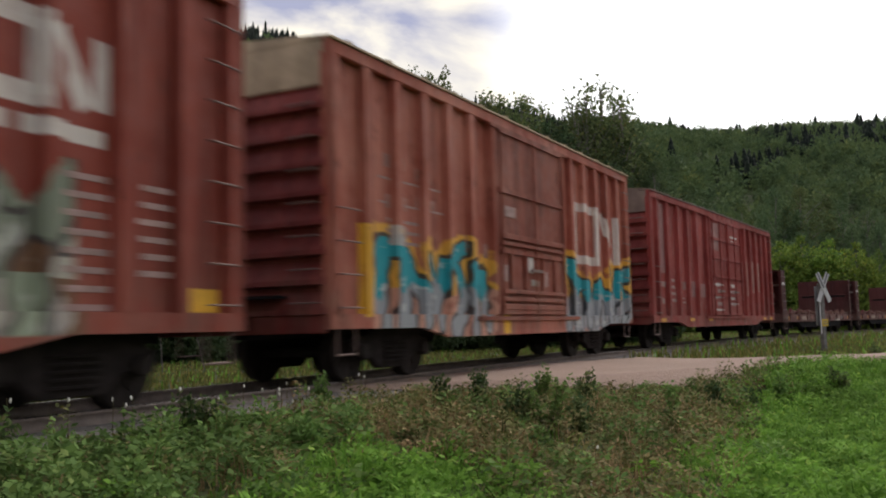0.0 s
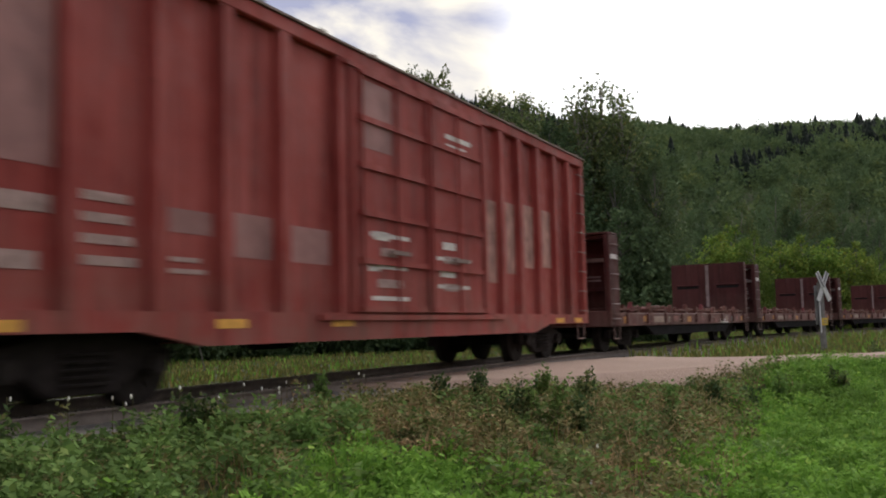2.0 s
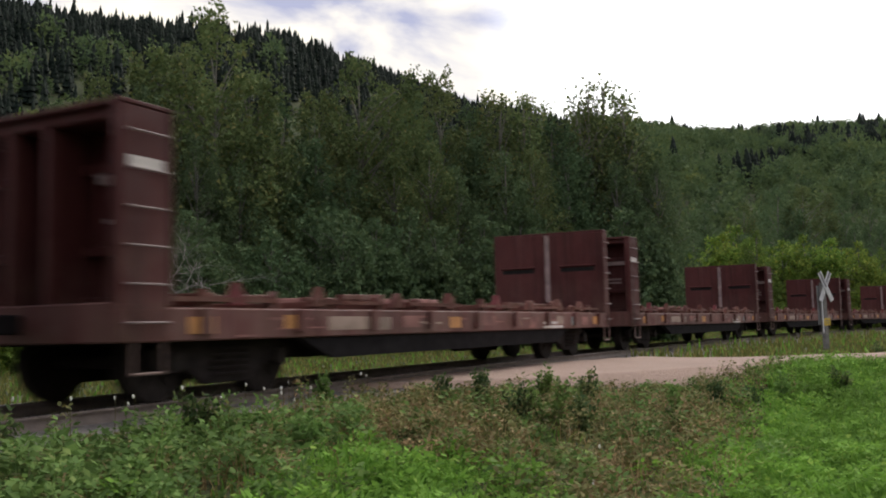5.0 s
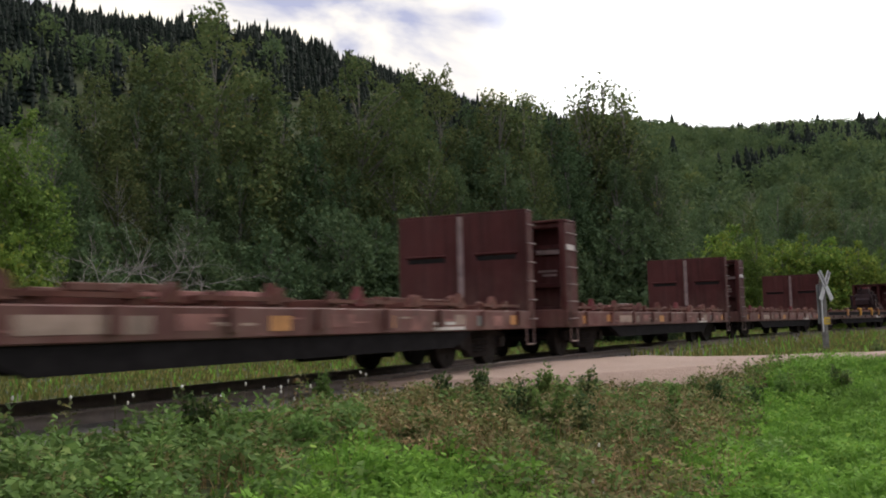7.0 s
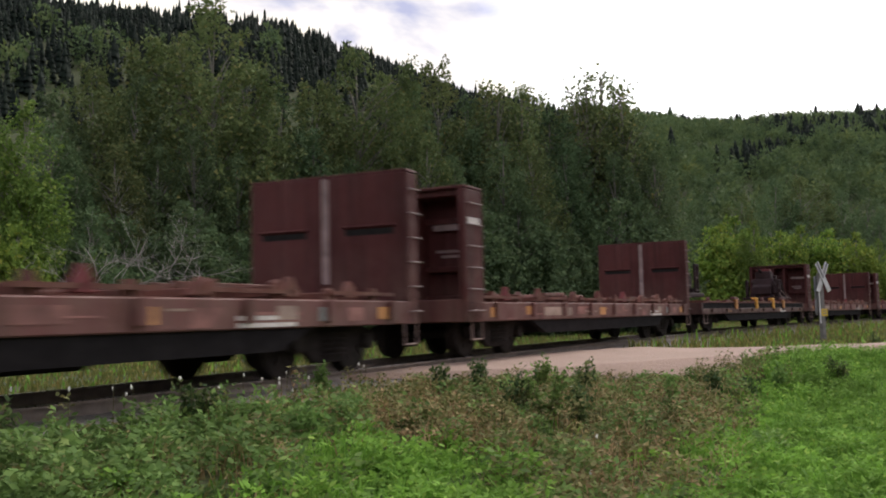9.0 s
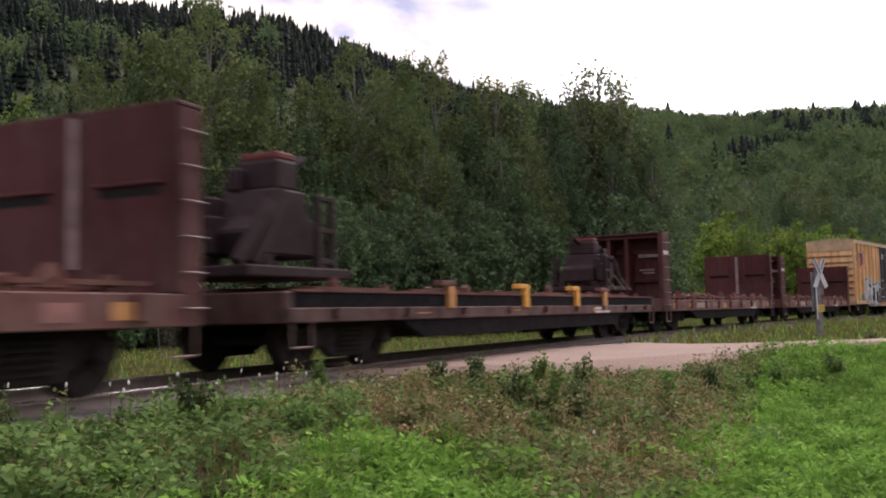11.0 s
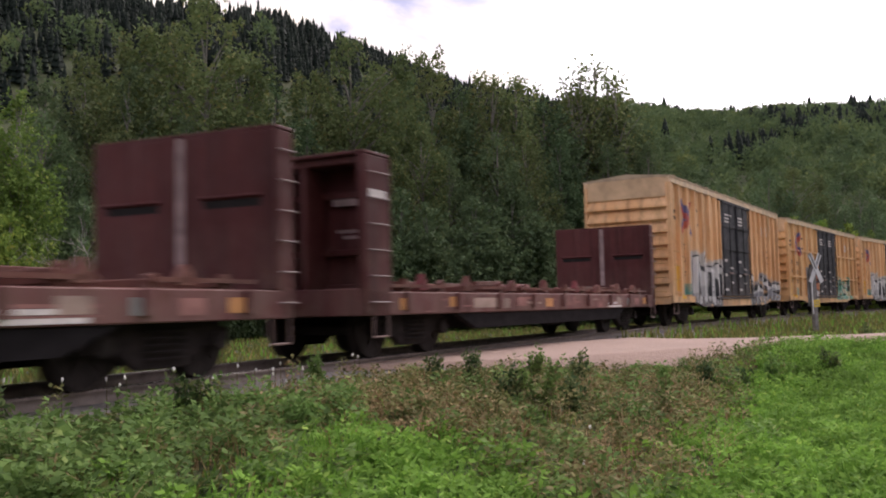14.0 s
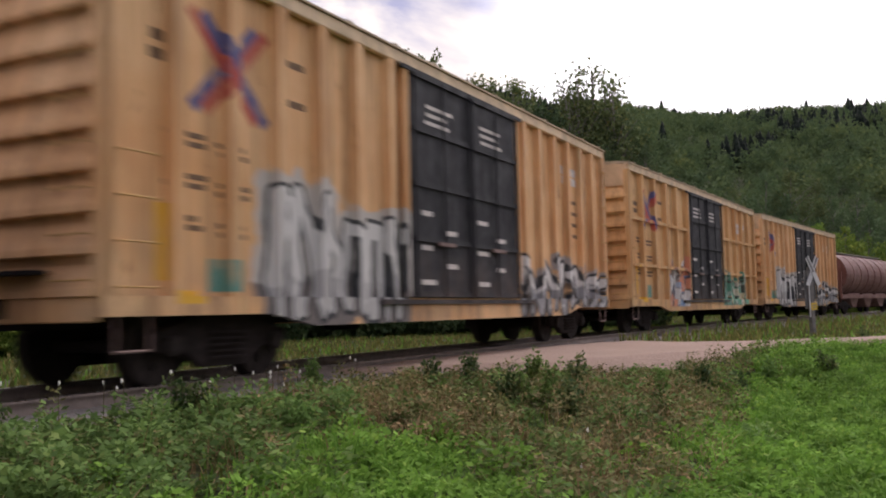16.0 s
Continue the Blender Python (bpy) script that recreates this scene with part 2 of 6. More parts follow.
    return m.bump(m.math("ADD", m.noise(1.3, 3), m.math("MULTIPLY", m.noise(40, 3), 0.08)), 0.22, 0.03).mat


def leafage(name, *stops, rough=0.8, through_light=0.25, per_leaf=True, tufts=0.0, drift=0.5):
    m = Nodes(name)
    pick = m.island() if per_leaf else m.math("ADD", m.math("MULTIPLY", m.noise(0.13, 2, 0.5), 1.6), m.math("MULTIPLY", m.island(), 0.22))
    col = m.ramp(pick if per_leaf else m.math("SUBTRACT", pick, 0.42), *stops)
    wide = m.noise(0.22, 3, 0.5, None, "Object")
    col = m.mix(m.span(wide, 0.35, 0.65, 0.0, drift), col, m.mix(0.5, col, (0.085, 0.105, 0.042)))
    hue = m.n.new("ShaderNodeHueSaturation")
    m.put(hue.inputs["Hue"], m.span(m.either(), 0, 1, 0.488, 0.512))
    m.put(hue.inputs["Value"], m.span(m.math("FRACT", m.math("MULTIPLY", m.either(), 7.3)), 0, 1, 0.85, 1.25))
    m.put(hue.inputs["Color"], col)
    col = hue.outputs[0]
    if tufts:
        tone = m.n.new("ShaderNodeHueSaturation")
        m.put(tone.inputs["Value"], m.span(m.noise(1.7, 2, 0.5), 0.35, 0.65, 1 - tufts, 1 + tufts))
        m.put(tone.inputs["Color"], col)
        col = tone.outputs[0]
    m.set(Base_Color=col, Roughness=rough)
    m.shader.inputs["Specular IOR Level"].default_value = 0.12
    m.shader.inputs["Subsurface Weight"].default_value = 0.0
    trans = m.n.new("ShaderNodeBsdfTranslucent")
    m.put(trans.inputs[0], col)
    both = m.n.new("ShaderNodeMixShader")
    both.inputs[0].default_value = through_light
    m.l.new(m.shader.outputs[0], both.inputs[1])
    m.l.new(trans.outputs[0], both.inputs[2])
    m.l.new(both.outputs[0], m.n["Material Output"].inputs["Surface"])
    return m.mat


# ---- mesh helpers ----
def box(bm, x0, x1, y0, y1, z0, z1):
    v = [bm.verts.new((x, y, z)) for z in (z0, z1) for y in (y0, y1) for x in (x0, x1)]
    for f in ((0, 2, 3, 1), (4, 5, 7, 6), (0, 1, 5, 4), (2, 6, 7, 3), (0, 4, 6, 2), (1, 3, 7, 5)):
        bm.faces.new([v[i] for i in f])
    return bm


def prism(bm, outline, lo, hi, axis="y"):
    """A straight bar of the given outline. axis y: outline is (x, z); x: (y, z); z: (x, y)."""
    def at(a, b, c):
        return {"y": (a, c, b), "x": (c, a, b), "z": (a, b, c)}[axis]
    low = [bm.verts.new(at(a, b, lo)) for a, b in outline]
    high = [bm.verts.new(at(a, b, hi)) for a, b in outline]
    n = len(outline)
    bm.faces.new(low)
    bm.faces.new(high[::-1])
    for i in range(n):
        bm.faces.new((low[i], high[i], high[(i + 1) % n], low[(i + 1) % n]))
    return bm


def rod(bm, a, b, r, n=8, r2=None):
    a, b = Vector(a), Vector(b)
    d = (b - a).normalized()
    u = d.orthogonal().normalized()
    w = d.cross(u)
    rings = []
    for p, rr in ((a, r), (b, r if r2 is None else r2)):
        rings.append([bm.verts.new(p + rr * (math.cos(k * math.tau / n) * u + math.sin(k * math.tau / n) * w)) for k in range(n)])
    for k in range(n):
        bm.faces.new((rings[0][k], rings[0][(k + 1) % n], rings[1][(k + 1) % n], rings[1][k]))
    bm.faces.new(rings[0][::-1])
    bm.faces.new(rings[1])
    return bm


def part(name, bm, material, parent=None, label="", bevel=0.0, at=None, smooth=False):
    """One mesh object from a bmesh, under a thing or a part."""
    bmesh.ops.recalc_face_normals(bm, faces=bm.faces)
    if bevel:
        bmesh.ops.bevel(bm, geom=list(bm.edges), offset=bevel, segments=1, affect="EDGES", profile=0.5)
    me = bpy.data.meshes.new(name)
    bm.to_mesh(me)
    bm.free()
    if smooth:
        me.shade_smooth()
    me.materials.append(material)
    ob = new(name, me)
    ob.parent = parent
    if at is not None:
        ob.matrix_basis = at
    if label:
        ob["label"] = label
    return ob


def again(ob, name, parent, m):
    """Another part on the same mesh."""
    o = new(name, ob.data)
    o.parent, o.matrix_basis = parent, m
    return o


def sheet(name, verts, faces, materials, smooth=True):
    me = bpy.data.meshes.new(name)
    verts = np.asarray(verts, np.float32)
    faces = np.asarray(faces, np.int32)
    k = faces.shape[1]
    me.vertices.add(len(verts))
    me.vertices.foreach_set("co", verts.ravel())
    me.loops.add(faces.size)
    me.loops.foreach_set("vertex_index", faces.ravel())
    me.polygons.add(len(faces))
    me.polygons.foreach_set("loop_start", np.arange(0, faces.size, k, dtype=np.int32))
    me.update(calc_edges=True)
    me.validate()
    if smooth:
        me.shade_smooth()
    for m in materials:
        me.materials.append(m)
    return me


# ---- the land ----
# the gravel road that comes up to the rails
ROAD_NEAR = [(30, 26.5), (16, 22.9), (9, 20.1), (5.6, 17.4), (1.9, 14.8), (-0.7, 13.6), (-2.2, 12.9)]
ROAD_FAR = [(30, 29.5), (16, 24.8), (10.3, 22.6), (7.1, 21.7), (4.6, 22.6), (1.6, 19.2), (-1.75, 12.75)]


def road_edge(x):
    p = np.array(sorted(ROAD_NEAR))
    return np.interp(x, p[:, 0], p[:, 1])


BEAR = np.array([-3.2, -1.6, -0.75, -0.4845, -0.1755, -0.1137, -0.0519, 0.0284, 0.13, 0.2447, 0.319, 0.381, 0.4845, 0.8, 1.6, 3.2])
RISE = np.array([0.12, 0.22, 0.285, 0.296, 0.284, 0.264, 0.248, 0.220, 0.196, 0.178, 0.170, 0.172, 0.166, 0.17, 0.14, 0.12])
FAR = np.array([420., 420., 420., 420., 420., 430., 440., 460., 520., 620., 650., 660., 660., 660., 520., 420.])


def smooth01(t):
    t = np.clip(t, 0, 1)
    return t * t * (3 - 2 * t)


def bumps(x, y, scale, seed):
    out = np.zeros(np.shape(x))
    rng = np.random.RandomState(seed)
    for k in range(7):
        a, ph, f = rng.uniform(0, math.tau), rng.uniform(0, math.tau), rng.uniform(0.6, 1.8) / scale
        out += np.sin((np.asarray(x) * math.cos(a) + np.asarray(y) * math.sin(a)) * f * math.tau + ph)
    return out / 7


def land(x, y):
    """Height of the ground (arrays)."""
    x, y = np.asarray(x, float), np.asarray(y, float)
    d = track_side(x, y)
    r = np.hypot(x, y)
    b = np.arctan2(x, y)
    tb = np.where(np.abs(b) < 1.2, np.tan(np.clip(b, -1.2, 1.2)), np.sign(b) * 3.2)
    near = 0.46 * smooth01((7.5 - d) / 5.0) * (d >= 0) + 0.46 * (d < 0)
    short = road_edge(x) - y
    bank = 0.56 * smooth01((x - 3.6) / 2.6) * smooth01((5.5 - short) / 5.0) * smooth01((short + 2.0) / 1.5) * (y > 0)
    near = np.maximum(near, bank)
    rough = 0.06 * bumps(x, y, 3.0, 3) * smooth01((np.abs(d) - 2.6) / 2.0)
    top, far = np.interp(tb, BEAR, RISE), np.interp(tb, BEAR, FAR)
    start = np.interp(tb, [-0.5, 0.1, 0.3, 0.5], [75.0, 90.0, 130.0, 130.0])
    up = np.where(r < far, smooth01((r - start) / (far - start)) ** 0.9, 1 - 0.25 * smooth01((r - far) / 400))
    hill = top * far * up
    hill = hill * (1 + 0.05 * bumps(x, y, 130, 8)) + 1.2 * bumps(x, y, 45, 5) * smooth01((r - start) / 120)
    return near + rough + hill


def ground_axis(reach):
    fine = np.arange(-12, 26.01, 0.4)
    mid = np.arange(26.8, 90, 1.8)
    far = 90 * (reach / 90) ** np.linspace(0.02, 1, 46)
    left = -12 - 0.6 * (reach / 6) ** np.linspace(0, 1, 56) * 10 / 10
    return np.unique(np.concatenate([left, fine, mid, far]))


def m_ground():
    m = Nodes("meadow_soil")
    n = m.noise(0.9, 7, 0.6)
    col = m.ramp(n, (0.3, (0.022, 0.034, 0.010)), (0.5, (0.045, 0.06, 0.016)), (0.72, (0.075, 0.066, 0.030)))
    col = m.mix(m.span(m.noise(14, 5), 0.45, 0.7, 0, 0.6), col, (0.05, 0.075, 0.018))
    m.set(Base_Color=col, Roughness=0.95)
    return m.bump(m.noise(30, 5), 0.6, 0.05).mat


def make_ground():
    a = ground_axis(2600)
    X, Y = np.meshgrid(a, a, indexing="ij")
    Z = land(X, Y)
    n = len(a)
    i = np.arange(n * n).reshape(n, n)
    f = np.stack([i[:-1, :-1], i[1:, :-1], i[1:, 1:], i[:-1, 1:]], -1).reshape(-1, 4)
    me = sheet("ground", np.stack([X, Y, Z], -1).reshape(-1, 3), f, [m_ground()])
    tagged(new("ground", me), "uneven meadow ground rising into wooded hills", "ground", kind="structure")


make_ground()

def m_gravel(name, a, b, c, scale=26.0):
    m = Nodes(name)
    v = m.n.new("ShaderNodeTexVoronoi")
    v.inputs["Scale"].default_value = scale
    m.l.new(m.co.outputs["Object"], v.inputs["Vector"])
    grit = m.ramp(m.noise(scale * 1.4, 4, 0.7), (0.3, a), (0.55, b), (0.8, c))
    col = m.mix(m.span(m.noise(0.7, 5), 0.35, 0.7, 0, 0.55), grit, tuple(k * 0.72 for k in b))
    m.set(Base_Color=col, Roughness=0.92)
    return m.bump(v.outputs["Distance"], 0.5, 0.03).mat


def make_road():
    k = 60
    t = np.linspace(0, 1, k)
    def along(p):
        p = np.array(p, float)
        d = np.concatenate([[0], np.cumsum(np.hypot(*np.diff(p, axis=0).T))])
        return np.stack([np.interp(t * d[-1], d, p[:, j]) for j in (0, 1)], -1)
    near, far = along(ROAD_NEAR), along(ROAD_FAR)
    w = np.linspace(0, 1, 17)
    P = near[:, None] * (1 - w)[None, :, None] + far[:, None] * w[None, :, None]
    X, Y = P[..., 0], P[..., 1]
    d = track_side(X, Y)
    Z = np.maximum(land(X, Y), 0.60) + 0.05 + 0.055 * smooth01((3.2 - d) / 2.0) + 0.018 * bumps(X, Y, 1.7, 11)
    Z[:, 0] -= 0.3
    Z[:, -1] -= 0.10
    i = np.arange(X.size).reshape(X.shape)
    f = np.stack([i[:-1, :-1], i[1:, :-1], i[1:, 1:], i[:-1, 1:]], -1).reshape(-1, 4)
    me = sheet("road", np.stack([X, Y, Z], -1).reshape(-1, 3), f, [m_gravel("pink_gravel", (0.26, 0.175, 0.135), (0.40, 0.285, 0.225), (0.50, 0.385, 0.315))])
    tagged(new("road", me), "pinkish gravel road running up to the rails", "road", kind="structure")


make_road()

# ---- the railway ----
M_STEEL = plain("rail_steel", (0.19, 0.155, 0.135), 0.75, 0.1)
M_TREAD = plain("worn_rail_top", (0.42, 0.41, 0.40), 0.28, 1.0, 0.1)
M_TIE = plain("tarred_timber", (0.085, 0.070, 0.060), 0.9, 0, 0.4, 9)
M_BALLAST = m_gravel("ballast_stone", (0.10, 0.092, 0.085), (0.21, 0.19, 0.175), (0.34, 0.31, 0.29), 14.0)


def ribbon(name, profile, s0, s1, step, materials, closed=False):
    ss = np.arange(s0, s1 + 0.01, step)
    rows = np.array([[tuple(on_track(s, a, b)) for a, b in profile] for s in ss])
    n, k = rows.shape[:2]
    i = np.arange(n * k).reshape(n, k)
    if closed:
        i = np.concatenate([i, i[:, :1]], 1)
    f = np.stack([i[:-1, :-1], i[1:, :-1], i[1:, 1:], i[:-1, 1:]], -1).reshape(-1, 4)
    return sheet(name, rows.reshape(-1, 3), f, materials, False)


def make_railway():
    bed = [(2.9, 0.10), (2.4, 0.36), (1.7, RAIL - 0.18), (0.9, RAIL - 0.15), (0, RAIL - 0.16), (-0.9, RAIL - 0.15), (-1.75, RAIL - 0.17), (-2.75, 0.46), (-3.4, 0.30)]
    me = ribbon("trackbed", bed, -40, 110, 0.5, [M_BALLAST])
    rng = np.random.RandomState(4)
    co = np.array([v.co for v in me.vertices])
    co[:, 2] += rng.uniform(-0.025, 0.025, len(co))
    me.vertices.foreach_set("co", co.astype(np.float32).ravel())
    tagged(new("trackbed", me), "low bed of dark stained ballast", "trackbed", kind="structure")
    for side in (-1, 1):
        o = side * (GAUGE / 2 + 0.035)
        prof = [(o - 0.07, -0.16), (o - 0.07, -0.145), (o - 0.012, -0.12), (o - 0.012, -0.045), (o - 0.036, -0.035), (o - 0.034, -0.004), (o - 0.026, 0),
                (o + 0.026, 0), (o + 0.034, -0.004), (o + 0.036, -0.035), (o + 0.012, -0.045), (o + 0.012, -0.12), (o + 0.07, -0.145), (o + 0.07, -0.16)]
        me = ribbon("rail", [(a, RAIL + b) for a, b in prof], -40, 110, 1.0, [M_STEEL, M_TREAD], True)
        for p in me.polygons:
            if p.index % len(prof) in (5, 6, 7):
                p.material_index = 1
        tagged(new("rail", me), "steel rail with a worn bright top, on ties", "rail", group="rails of the track", kind="structure")
    bm = box(bmesh.new(), -0.11, 0.11, -1.28, 1.28, RAIL - 0.33, RAIL - 0.162)
    tie = part("tie", bm, M_TIE, bevel=0.012)
    tagged(tie, "dark tarred wooden railway tie in ballast", "railway tie", group="ties of the track")
    rng = random.Random(5)
    s, first = -30.0, True
    while s < 78:
        p = on_track(s, rng.uniform(-0.03, 0.03), 0)
        m = Matrix.Translation(p) @ Matrix.Rotation(math.pi / 2 - float(np.interp(s, SS, TH)) + rng.uniform(-0.02, 0.02), 4, "Z")
        if first:
            tie.matrix_basis, first = m, False
        else:
            copy_thing(tie, m)
        s += 0.53


make_railway()


def make_crossbuck():
    foot = Vector((13.3, 32.1, float(land(13.3, 32.1))))
    sign = tagged(new("crossbuck"), "weathered grey wooden post with white crossed boards", "crossing sign")
    sign.matrix_basis = Matrix.Translation(foot) @ Matrix.Rotation(radians(30), 4, "Z") @ Matrix.Rotation(radians(-1.0), 4, "Y")
    wood = plain("grey_post_wood", (0.20, 0.19, 0.18), 0.85, 0, 0.35, 5)
    back = plain("bare_board_back", (0.23, 0.23, 0.23), 0.75, 0, 0.25, 5)
    white = plain("white_board_paint", (0.62, 0.62, 0.62), 0.55, 0, 0.12, 5)
    yellow = plain("yellow_plate", (0.62, 0.42, 0.05), 0.5, 0, 0.12, 5)
    part("post", box(bmesh.new(), -0.08, 0.08, -0.08, 0.08, -0.3, 2.45), wood, sign, bevel=0.012)
    for turn in (-1, 1):
        at = Matrix.Translation((0, -0.10 - 0.03 * (turn > 0), 2.30)) @ Matrix.Rotation(radians(60 * turn), 4, "Y")
        b = part("crossed_board", box(bmesh.new(), -0.58, 0.58, -0.014, 0.014, -0.095, 0.095), back, sign, "bare grey back of the board", 0.006, at)
        for e in (-1, 1):
            part("board_edge", box(bmesh.new(), -0.58, 0.58, -0.022, -0.016, e * 0.075 - 0.022, e * 0.075 + 0.022), white, b, "white painted edge of the board")
        part("board_tip", box(bmesh.new(), 0.30 * turn - 0.27, 0.30 * turn + 0.27, -0.030, -0.024, -0.09, 0.09), white, b, "white painted end of the board")
    part("backing_board", box(bmesh.new(), -0.20, 0.20, 0.085, 0.11, 0.98, 2.35), back, sign, "bare grey backing board", 0.006)
    part("reflector_strip", box(bmesh.new(), -0.24, -0.19, -0.12, -0.095, 0.70, 1.95), white, sign, "white reflective strip", 0.004)
    part("number_plate", box(bmesh.new(), -0.16, 0.16, -0.115, -0.085, 0.95, 1.2), yellow, sign, "small yellow plate", 0.004)
    for dz in (0.07, 0.15):
        part("plate_marking", box(bmesh.new(), -0.11, 0.11, -0.120, -0.116, 0.95 + dz, 0.98 + dz), wood, sign, "dark marking bar")


make_crossbuck()


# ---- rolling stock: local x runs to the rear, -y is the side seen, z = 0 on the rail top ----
M_DARK = plain("grimy_underframe_gap_shade", (0.017, 0.015, 0.016), 0.95, 0, 0.4, 5, 0.05)
M_TRUCK = plain("cast_truck_steel", (0.026, 0.021, 0.020), 0.9, 0.0, 0.4, 7, 0.08)
M_WHEEL = plain("wheel_steel", (0.026, 0.021, 0.019), 0.8, 0.0, 0.3, 7, 0.12)
M_WHITE = plain("stencil_white", (0.62, 0.57, 0.54), 0.7, 0, 0.3, 9)
M_FAINT = plain("faded_stencil", (0.36, 0.24, 0.22), 0.75, 0, 0.35, 9)
M_CHALKY = plain("chalky_rubbed_paint", (0.36, 0.19, 0.16), 0.8, 0, 0.4, 4)
M_BLACK = plain("stencil_black", (0.17, 0.10, 0.055), 0.7, 0, 0.3, 9)
M_YELLOW = plain("safety_yellow", (0.66, 0.33, 0.06), 0.6, 0, 0.25, 9)
M_GALV = plain("galvanised_roof", (0.42, 0.40, 0.36), 0.5, 0.3, 0.3, 3)
M_GRAB = plain("worn_grab_iron", (0.20, 0.135, 0.12), 0.6, 0.2, 0.3, 9)
WHEELSETS = []


def make_truck(car, x, base=6.2):
    """A three-piece freight truck: side frames with spring nests, bolster, two wheelsets."""
    truck = new("truck")
    truck.parent, truck.matrix_basis = car, Matrix.Translation((x, 0, 0))
    for y in (-1, 1):
        bm = bmesh.new()
        out = [(-1.12, 0.34), (-1.15, 0.56), (-0.72, 0.66), (-0.45, 0.76), (0.45, 0.76), (0.72, 0.66), (1.15, 0.56), (1.12, 0.34), (0.68, 0.36), (0.38, 0.16), (-0.38, 0.16), (-0.68, 0.36)]
        prism(bm, out, y * 0.98 - 0.075, y * 0.98 + 0.075)
        frame_ = part("side_frame", bm, M_TRUCK, truck, bevel=0.015)
        for k in (-0.22, -0.075, 0.075, 0.22):
            bm = bmesh.new()
            for j in range(5):
                rod(bm, (k, y * 1.075, 0.25 + 0.07 * j), (k, y * 1.075, 0.275 + 0.07 * j), 0.062, 8)
            part("spring", bm, M_WHEEL, frame_)
        for k in (-0.89, 0.89):
            part("axle_cap", rod(bmesh.new(), (k, y * 1.02, 0.42), (k, y * 1.14, 0.42), 0.11, 12), M_WHEEL, frame_)
    part("bolster", box(bmesh.new(), -0.2, 0.2, -1.0, 1.0, 0.45, 0.70), M_TRUCK, truck, bevel=0.02)
    for k in (-0.89, 0.89):
        bm = bmesh.new()
        rod(bm, (0, -0.95, 0), (0, 0.95, 0), 0.075, 10)
        for y in (-1, 1):
            rod(bm, (0, y * 0.70, 0), (0, y * 0.84, 0), 0.42, 28)
            rod(bm, (0, y * 0.66, 0), (0, y * 0.70, 0), 0.45, 28)
            for j in range(5):
                a = j * math.tau / 5
                rod(bm, (0.22 * math.cos(a), y * 0.83, 0.22 * math.sin(a)), (0.22 * math.cos(a), y * 0.86, 0.22 * math.sin(a)), 0.05, 8)
        w = part("wheelset", bm, M_WHEEL, truck, at=Matrix.Translation((k, 0, 0.42)))
        WHEELSETS.append(w)


def make_coupler(car, x, way):
    bm = bmesh.new()
    box(bm, min(x, x + way * 0.75), max(x, x + way * 0.75), -0.09, 0.09, 0.74, 0.94)
    box(bm, min(x + way * 0.7, x + way * 0.98), max(x + way * 0.7, x + way * 0.98), -0.19, 0.15, 0.70, 0.98)
    part("coupler", bm, M_DARK, car, bevel=0.02)


def ladder(car, x, y, z0, z1, step, wide, material, name="grab_iron"):
    """Separate rungs on the side, standing off it."""
    way = -1 if y < 0 else 1
    z = z0
    while z <= z1:
        bm = bmesh.new()
        rod(bm, (x - wide / 2, y + way * 0.06, z), (x + wide / 2, y + way * 0.06, z), 0.011, 6)
        for e in (-1, 1):
            rod(bm, (x + e * wide / 2, y, z), (x + e * wide / 2, y + way * 0.06, z), 0.011, 6)
        part(name, bm, material, car)
        z += step


def end_ladder(car, x, way, y, z0, z1, step, wide, material):
    z = z0
    while z <= z1:
        bm = bmesh.new()
        rod(bm, (x + way * 0.06, y - wide / 2, z), (x + way * 0.06, y + wide / 2, z), 0.011, 6)
        for e in (-1, 1):
            rod(bm, (x, y + e * wide / 2, z), (x + way * 0.06, y + e * wide / 2, z), 0.011, 6)
        part("grab_iron", bm, material, car)
        z += step


def bars(car, x0, x1, z, y, rows, gap, high, material, rng, name="stencil"):
    """Unreadable lettering: rows of short bars of its size."""
    for r in range(rows):
        a, b = x0 + rng.uniform(0, 0.06), x1 - rng.uniform(0, 0.25) * (x1 - x0)
        part(name, box(bmesh.new(), a, b, y - 0.004, y - 0.001, z - r * gap - high, z - r * gap), material, car, "worn painted marking")


